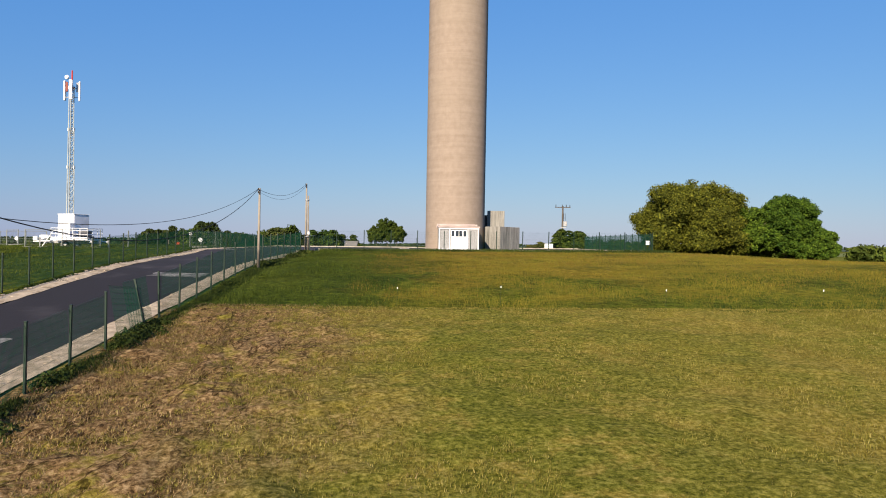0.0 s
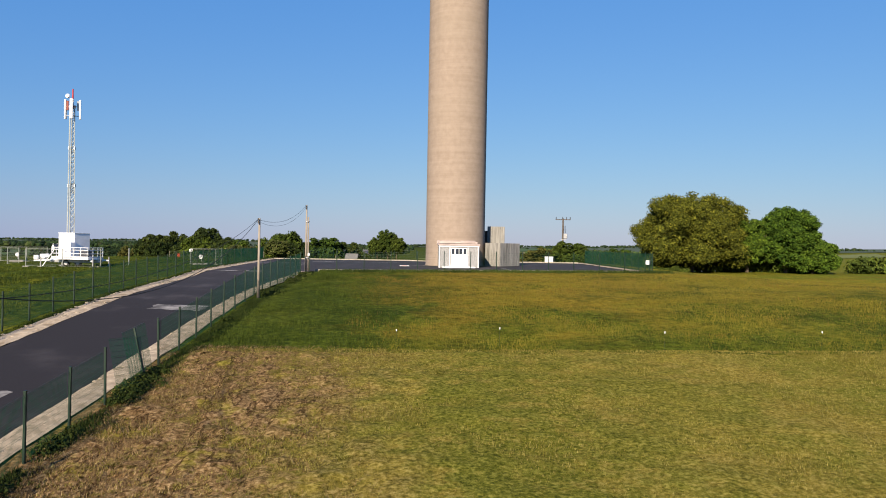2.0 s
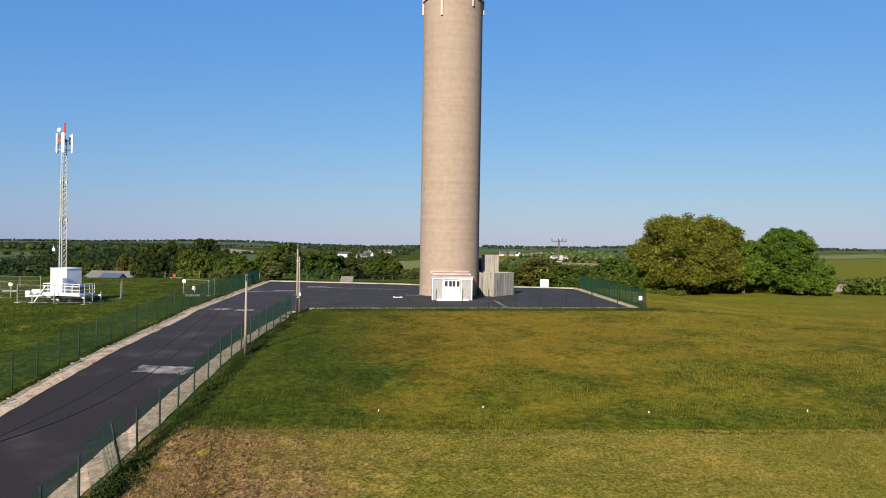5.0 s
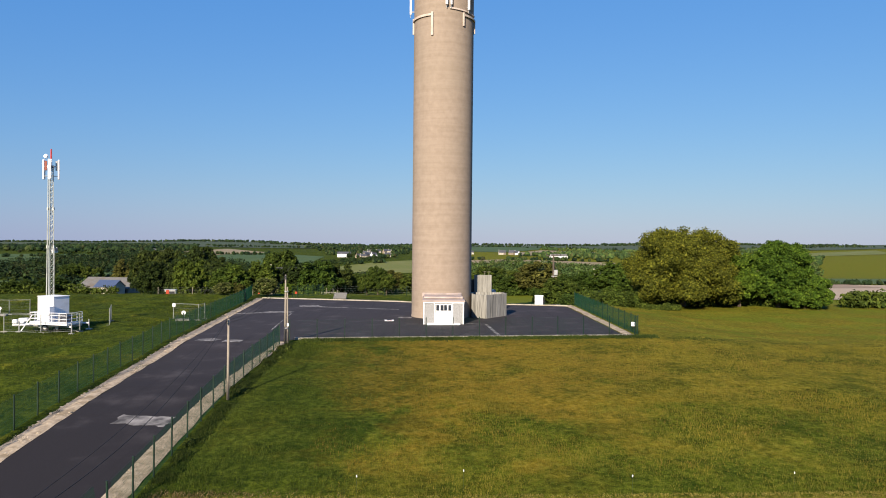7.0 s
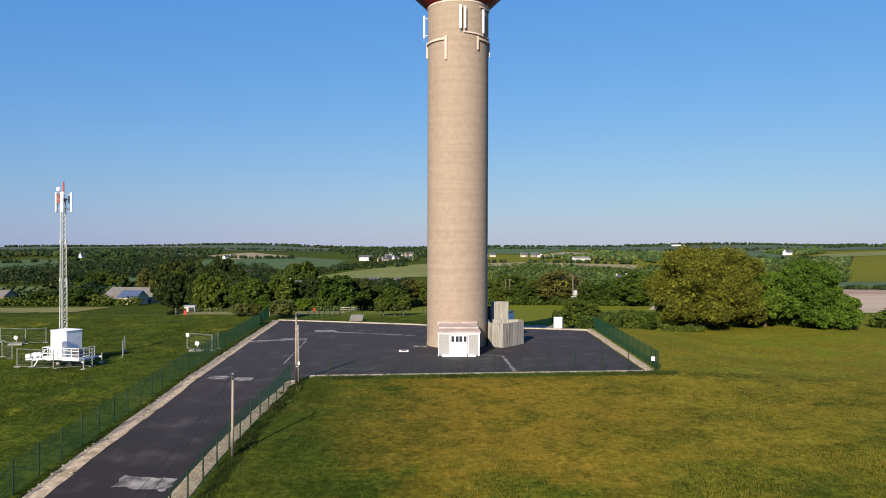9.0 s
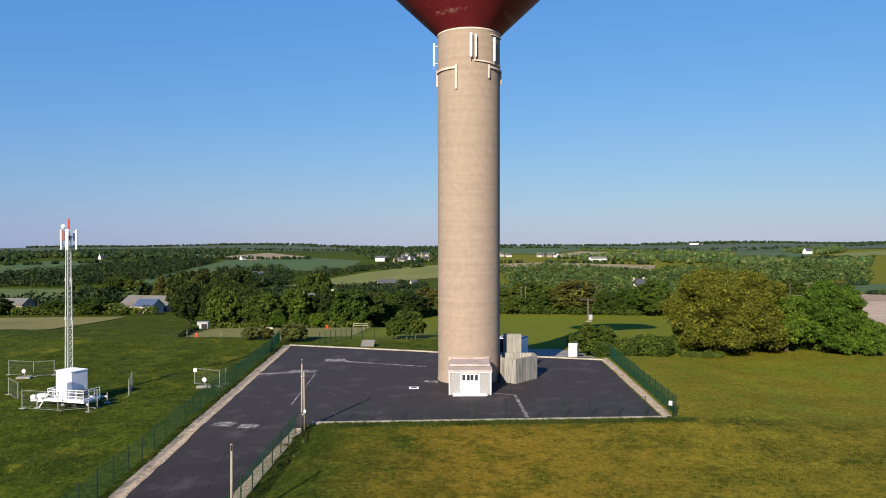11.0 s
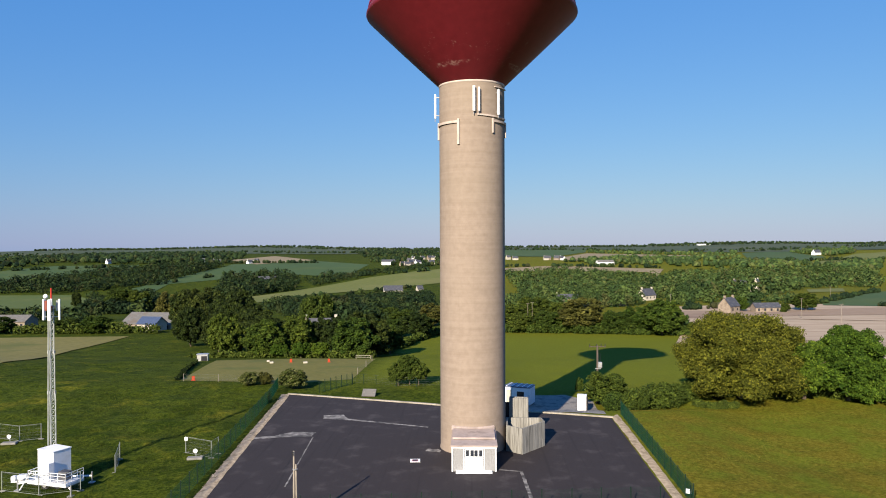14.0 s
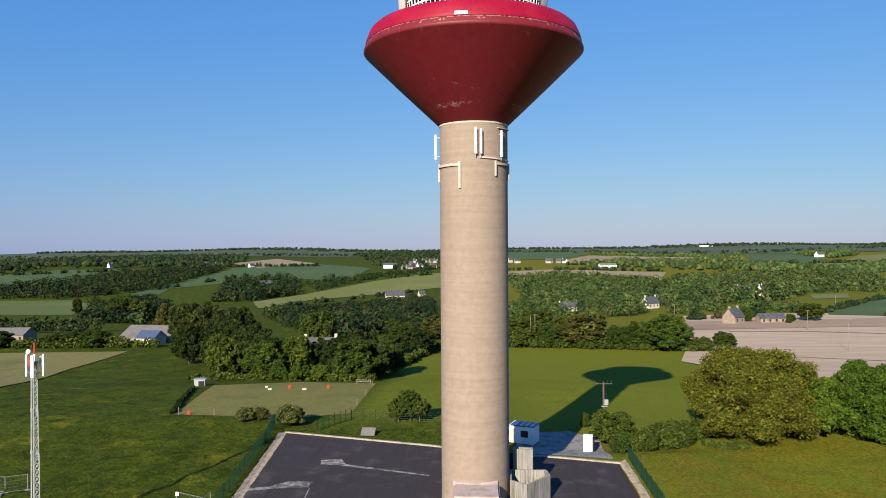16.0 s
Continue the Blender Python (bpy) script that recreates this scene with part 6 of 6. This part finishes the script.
# hedgerows between the fields
for k, (line, hh) in enumerate((([(-284, 1238), (-203, 1248), (-67, 1325)], 9), ([(-222, 699), (-195, 827), (-53, 1032)], 7), ([(-548, 1077), (-454, 1380)], 8), ([(-313, 1047), (-263, 1348)], 8),
                                 ([(100, 265), (66, 160), (62, 130)], 2.2), ([(116, 330), (205, 362), (330, 528)], 4), ([(202, 1525), (548, 1741)], 9), ([(71, 1385), (354, 1296)], 8), ([(-800, 1640), (-600, 1700), (-380, 1720)], 9),
                                 ([(-940, 1335), (-730, 1505)], 8), ([(227, 338), (330, 262), (420, 330)], 3), ([(640, 1660), (800, 1660), (990, 1690)], 9))):
    (x0, y0), (x1, y1) = line[0], line[-1]
    pts = [(x, y + 1.0 + hh * 0.5) for x, y in line] + [(x, y - 1.0 - hh * 0.5) for x, y in line[::-1]]
    woods(pts, max(2.6, hh * 0.8), hh, L_FAR, "field hedgerow with trees in it", 60 + k, 16, 0.3)


# ---- houses ----
def house(x, y, w, d, wall_h, roof_h, turn, label, wall=None, chimneys=2, name="house", roof=None, cat="house"):
    h = thing(name, (x, y, ground(x, y)), label, cat, "houses of the valley", turn=turn)
    wall = wall or M_HOUSE
    part("wall", box(bmesh.new(), (0, 0, wall_h / 2 - 0.5), (w, d, wall_h + 1)), wall, h)
    for sx in (-1, 1):
        bm = bmesh.new()
        vs = [bm.verts.new((sx * w / 2 - sx * t, y2, z2)) for t in (0, 0.3) for y2, z2 in ((-d / 2, wall_h), (d / 2, wall_h), (0, wall_h + roof_h))]
        for f in ((0, 1, 2), (5, 4, 3), (0, 3, 4, 1), (1, 4, 5, 2), (2, 5, 3, 0)):
            bm.faces.new([vs[i] for i in f])
        bmesh.ops.recalc_face_normals(bm, faces=bm.faces[:])
        part("gable", bm, wall, h)
    for sy in (-1, 1):
        bm = bmesh.new()
        e = 0.35
        k = roof_h / (d / 2)
        vs = [bm.verts.new(p) for p in ((-w / 2 - e, sy * (d / 2 + e), wall_h - e * k + 0.05), (w / 2 + e, sy * (d / 2 + e), wall_h - e * k + 0.05), (w / 2 + e, 0, wall_h + roof_h + 0.05), (-w / 2 - e, 0, wall_h + roof_h + 0.05))]
        f = bm.faces.new(vs)
        r = bmesh.ops.extrude_face_region(bm, geom=[f])
        for v in r["geom"]:
            if isinstance(v, bmesh.types.BMVert):
                v.co.z += 0.18
        bmesh.ops.recalc_face_normals(bm, faces=bm.faces[:])
        part("roof", bm, roof or M_SLATE, h, "slate roof slope" if roof is None else "")
    for k in range(chimneys):
        cx = (-1, 1)[k % 2] * (w / 2 - 0.5)
        part("chimney", box(bmesh.new(), (cx, 0, wall_h + roof_h + 0.35), (0.8, 1.0, 1.7)), wall, h)
    n = max(2, int(w / 3))
    for k in range(n):
        wx = -w / 2 + w * (k + 0.5) / n
        part("window", box(bmesh.new(), (wx, -d / 2 - 0.02, wall_h * 0.55), (1.0, 0.1, 1.3)), M_GLASS, h)
    return h


house(-43, 138, 9.6, 7, 5.6, 4.2, 8, "grey slate-roofed house with white chimneys among trees", chimneys=2)
house(124, 442, 11, 7, 3.8, 4.2, 35, "pale house with slate roof and solar panels")
house(132, 303, 8.5, 7, 3.8, 4.0, 40, "stone house with dark slate roof", M_STONEWALL)
house(152, 307, 13, 6, 2.6, 2.0, 5, "low grey house beside the ploughed field", M_STONEWALL, 0)
house(270, 622, 14, 9, 5.0, 6.5, 60, "large gabled house with steep slate roofs", M_HOUSE, 2)
house(257, 630, 12, 8, 5.0, 6.0, -45, "gabled wing of a large pale house", M_HOUSE, 1)
house(66, 425, 15, 7, 3.4, 2.6, 5, "long pale house among trees", M_HOUSE, 1)
house(-99, 850, 24, 14, 5.0, 6.0, 12, "dark-roofed modern house on the pasture slope", M_HOUSE, 0)
house(-67, 879, 8, 7, 4.0, 4.5, 30, "small pale house on the pasture slope", M_HOUSE, 0)
house(-187, 1568, 30, 12, 7, 5, 0, "large white house far off", M_WHITE, 0)
house(271, 1400, 34, 14, 6, 4, 12, "long white farm building far off", M_WHITE, 0, "barn", M_FIBRE, "barn")
house(-858, 1611, 12, 8, 5, 6, 70, "white farmhouse far off", M_WHITE, 2)
house(1116, 2310, 30, 14, 8, 9, 30, "white farmhouse beside a dark copse", M_WHITE, 1)
house(-142, 252, 24, 18, 2.6, 4.2, -8, "broad farm barn with pale fibre-cement roof", M_STONEWALL, 0, "barn", M_FIBRE, "barn")
house(-137, 236, 9, 8, 3.2, 2.6, -12, "farm shed with blue-grey sheet roof", M_HOUSE, 0, "barn", M_BLUE, "barn")
house(-222, 262, 30, 12, 3.5, 2.6, 4, "long low farm shed with grey roof", M_STONEWALL, 0, "barn", M_FIBRE, "barn")
house(-349, 1174, 40, 14, 4, 6, 8, "long grey farm building far off", M_STONEWALL, 0, "barn", M_SLATE, "barn")
house(1340, 4150, 70, 24, 8, 2, 0, "low white works building on the skyline", M_WHITE, 0, "works_building", M_FIBRE, "building")
rh = random.Random(9)
for k in range(24):
    cx, cy, dx, dy = ((-140, 1900, 60, 260), (-620, 1750, 80, 60), (150, 1720, 70, 60), (-110, 1560, 40, 60))[k % 4]
    hx, hy = cx + rh.uniform(-dx, dx), cy + rh.uniform(-dy, dy)
    house(hx, hy, rh.uniform(10, 16), rh.uniform(7, 10), rh.uniform(4, 6), rh.uniform(4, 6), rh.uniform(-60, 60), "small pale house of a distant hamlet", (M_HOUSE, M_STONEWALL, M_WHITE, M_HOUSE)[(k // 4) % 4], 1)


# ---- grass ----
def blades(name, count, spot, h, w, per, leaf, label, seed, bend=(0.15, 0.75), spread=0.09, lift=0.0):
    """Tufts of bent blades; spot(rnd) gives x, y, scale or None."""
    rnd = random.Random(seed)
    verts, faces = [], []
    while count > 0:
        count -= 1
        s = spot(rnd)
        if not s:
            continue
        x, y, k = s
        z = ground(x, y) + lift
        for _ in range(per):
            a, lean = rnd.uniform(0, 6.283), rnd.uniform(*bend)
            bx, by = x + rnd.gauss(0, spread), y + rnd.gauss(0, spread)
            hh, ww = h * k * rnd.uniform(0.5, 1.25), w * rnd.uniform(0.7, 1.4)
            ca, sa = math.cos(a), math.sin(a)
            i = len(verts)
            verts.extend(((bx - sa * ww, by + ca * ww, z - 0.03), (bx + sa * ww, by - ca * ww, z - 0.03), (bx + ca * hh * lean, by + sa * hh * lean, z + hh)))
            faces.append((i, i + 1, i + 2))
    o = new(name, data_mesh(name, verts, faces, leaf))
    return tagged(o, label, "grass", kind="stuff")


def in_mown(r):
    y = -46.5 - 25 * r.random() ** 1.3
    x = r.uniform(-13.2, 32)
    k = 0.5 + max(0.0, noise.noise((x * 0.35, y * 0.35, 4.0)) + 0.35)
    return (x, y, k)


def in_tall(r):
    x, y = r.uniform(-12.6, 46), r.uniform(-46.6, -11.4 if r.random() < 0.8 else -30)
    if y > -11.8 + 0.06 * x:
        return None
    k = 0.75 + 0.8 * max(-0.4, noise.noise((x * 0.18, y * 0.18, 8.0)))
    return (x, y, k) if x > -3.0 + 5.0 * noise.noise((x * 0.12, y * 0.12, 14.0)) + r.gauss(0, 1.2) else None


def in_rank(r):
    x, y = -12.8 + abs(r.gauss(0, 5.0)), r.uniform(-46.6, -12.2)
    return (x, y, 0.7 + 0.9 * max(-0.3, noise.noise((x * 0.3, y * 0.3, 18.0))))


def by_lane(r):
    y = r.uniform(-72, -13)
    k = noise.noise((0.0, y * 0.45, 3.0)) + 0.08
    if k < 0 and r.random() < 0.85:
        return None
    return (-13.55 + abs(r.gauss(0, 0.35 + 0.5 * max(0.0, k))), y, r.uniform(0.5, 1.1) + 0.6 * max(0.0, k))


def by_front(r):
    x = r.uniform(-12.5, 21)
    return (x, -11.3 + 0.055 * (x + 13) - abs(r.gauss(0, 0.5)), r.uniform(0.6, 1.2))


def in_green(r):
    s = in_mown(r)
    return s if noise.noise((s[0] * 0.22, s[1] * 0.22, 4.0)) + 0.4 * noise.noise((s[0] * 0.8, s[1] * 0.8, 4.0)) > 0.12 and s[0] > -11 else None


def on_bank(r):
    return (-13.0 + abs(r.gauss(0, 3.2)), -72 + 26 * r.random(), r.uniform(0.6, 1.5))


blades("mown_grass", 36000, in_mown, 0.045, 0.007, 7, L_HAY, "short dry mown grass lying matted", 1, (0.5, 2.2), 0.07, 0.07)
blades("green_tufts", 24000, in_green, 0.055, 0.007, 8, L_CUT, "short green regrowth in the mown grass", 5, (0.2, 1.3), 0.06, 0.07)
blades("dry_turf", 7000, on_bank, 0.05, 0.009, 6, L_TURF, "torn brown turf lying on the bank beside the lane", 9, (0.8, 3.0), 0.15, 0.07)
blades("rank_grass", 8000, in_rank, 0.2, 0.008, 6, L_RANK, "rank dark green grass beside the lane", 19, (0.15, 0.9), 0.14)
blades("tall_grass", 46000, in_tall, 0.17, 0.007, 5, L_GRASS, "long seeding meadow grass", 2, (0.15, 1.0), 0.16)
def in_seed(r):
    x, y = r.uniform(-7, 34), -12.5 - 31 * r.random() ** 1.4
    return (x, y, r.uniform(0.7, 1.2)) if noise.noise((x * 0.12, y * 0.2, 21.0)) + r.uniform(-0.35, 0.35) > 0.0 else None


blades("seed_heads", 13000, in_seed, 0.2, 0.006, 3, L_SEED, "tan seed heads over the meadow grass", 17, (0.1, 0.5), 0.2)


def in_left(r):
    x, y = r.uniform(-62, -25.5), -45 + 115 * r.random() ** 1.2
    if y > 30 and r.random() < (y - 30) / 34:
        return None
    if x > -25.6 - 0.065 * (y + 20) or (-44 < x < -35 and -6 < y < 1):
        return None
    k = 0.5 + 1.2 * max(0.0, noise.noise((x * 0.12, y * 0.12, 5.0)) + 0.3)
    return (x, y, k)


def in_right(r):
    x, y = r.uniform(20.5, 60), r.uniform(-25, 33)
    return (x, y, 0.5 + max(0.0, noise.noise((x * 0.12, y * 0.12, 6.0)) + 0.3))


blades("field_grass", 34000, in_left, 0.2, 0.012, 5, L_FIELD, "long green grass of the mast field", 7)
blades("side_grass", 16000, in_right, 0.12, 0.008, 5, L_GRASS, "long green grass beside the yard", 8)
blades("lane_weeds", 6500, by_lane, 0.13, 0.02, 6, L_WEED, "rank dark green weeds along the lane fence", 3)
def weed_patches():
    """Low broad-leaved weeds in uneven patches at the foot of the lane fence."""
    rnd = random.Random(23)
    lobes = []
    for k in range(520):
        y = rnd.uniform(-74, -14)
        thick = noise.noise((1.0, y * 0.22, 7.0)) + (0.35 if y < -62 else -0.04)
        if thick < 0:
            continue
        x = -13.4 + 0.5 * thick + rnd.gauss(0, 0.16 + 0.45 * thick)
        s = rnd.uniform(0.16, 0.34) * (0.75 + 0.6 * thick)
        lobes.append(((x, y, ground(x, y) + 0.3 * s), (s * 1.2, s * 1.2, s * 0.8)))
    v1, f1 = leaf_cloud(lobes, 26000, 0.055, rnd)
    tagged(new("weed_patch", data_mesh("weed_patch", v1, f1, L_WEED)), "dark green leafy weeds at the lane fence's foot", "weeds", kind="stuff")


weed_patches()
blades("edge_weeds", 4500, by_front, 0.26, 0.026, 5, L_WEED, "rank green weeds along the yard's kerb", 4)


def on_verge(r):
    y = r.uniform(-66, 36)
    for (x0, y0), (x1, y1) in zip(LANE_L, LANE_L[1:]):
        if y0 <= y <= y1:
            x = x0 + (x1 - x0) * (y - y0) / (y1 - y0)
    off = r.uniform(0.1, 1.5)
    return (x - off, y, r.uniform(0.5, 1.2)) if noise.noise((x - off, y * 0.7, 2.0)) + 0.35 * (off - 0.8) > 0.22 else None


blades("verge_weeds", 9000, on_verge, 0.16, 0.018, 5, L_WEED, "green weeds growing through the lane's rubble verge", 13, (0.2, 1.0))


# ---- rubble lumps on the verges ----
def lumps():
    rnd = random.Random(6)
    base = bmesh.new()
    bmesh.ops.create_icosphere(base, subdivisions=1, radius=1.0)
    bv = [v.co.copy() for v in base.verts]
    base.verts.index_update()
    bf = [tuple(v.index for v in f.verts) for f in base.faces]
    base.free()
    verts, faces = [], []
    for k in range(2600):
        y = rnd.uniform(-66, 36)
        if k % 3:
            line, off = LANE_L, -rnd.uniform(0.05, 1.2)
        else:
            line, off = LANE_R, rnd.uniform(0.05, 0.8)
        if y > line[-1][1]:
            continue
        for (x0, y0), (x1, y1) in zip(line, line[1:]):
            if y0 <= y <= y1:
                x = x0 + (x1 - x0) * (y - y0) / (y1 - y0) + off
        s = 0.015 + 0.085 * rnd.random() ** 3
        i = len(verts)
        o = Vector((rnd.uniform(0, 50), 0, 0))
        for v in bv:
            q = 1 + 0.4 * noise.noise(v * 1.5 + o)
            verts.append((x + v.x * s * q * 1.4, y + v.y * s * q * 1.4, ground(x, y) + 0.08 + v.z * s * q * 0.5))
        faces.extend(tuple(a + i for a in f) for f in bf)
    tagged(new("rubble", data_mesh("rubble", verts, faces, M_STONE)), "loose pale stones on the lane's verges", "stones", kind="stuff")


lumps()


def clods():
    """Dry clods and torn turf on the bank beside the lane."""
    rnd = random.Random(16)
    verts, faces = [], []
    for k in range(900):
        y = -70 + 24 * rnd.random()
        x = -12.6 + abs(rnd.gauss(0, 2.6))
        if noise.noise((x * 0.4, y * 0.4, 12.0)) < -0.05:
            continue
        s = rnd.uniform(0.015, 0.05)
        z = ground(x, y)
        i = len(verts)
        n = 5
        for j in range(n):
            a = 6.283 * j / n + rnd.uniform(-0.3, 0.3)
            verts.append((x + math.cos(a) * s * rnd.uniform(1.0, 2.0), y + math.sin(a) * s * 1.2, z - 0.02))
        verts.append((x + rnd.uniform(-0.3, 0.3) * s, y, z + s * rnd.uniform(0.3, 0.6)))
        faces.extend((i + j, i + (j + 1) % n, i + n) for j in range(n))
    tagged(new("clods", data_mesh("clods", verts, faces, M_EARTH)), "dry brown clods and torn turf on the bank", "soil", kind="stuff")


clods()
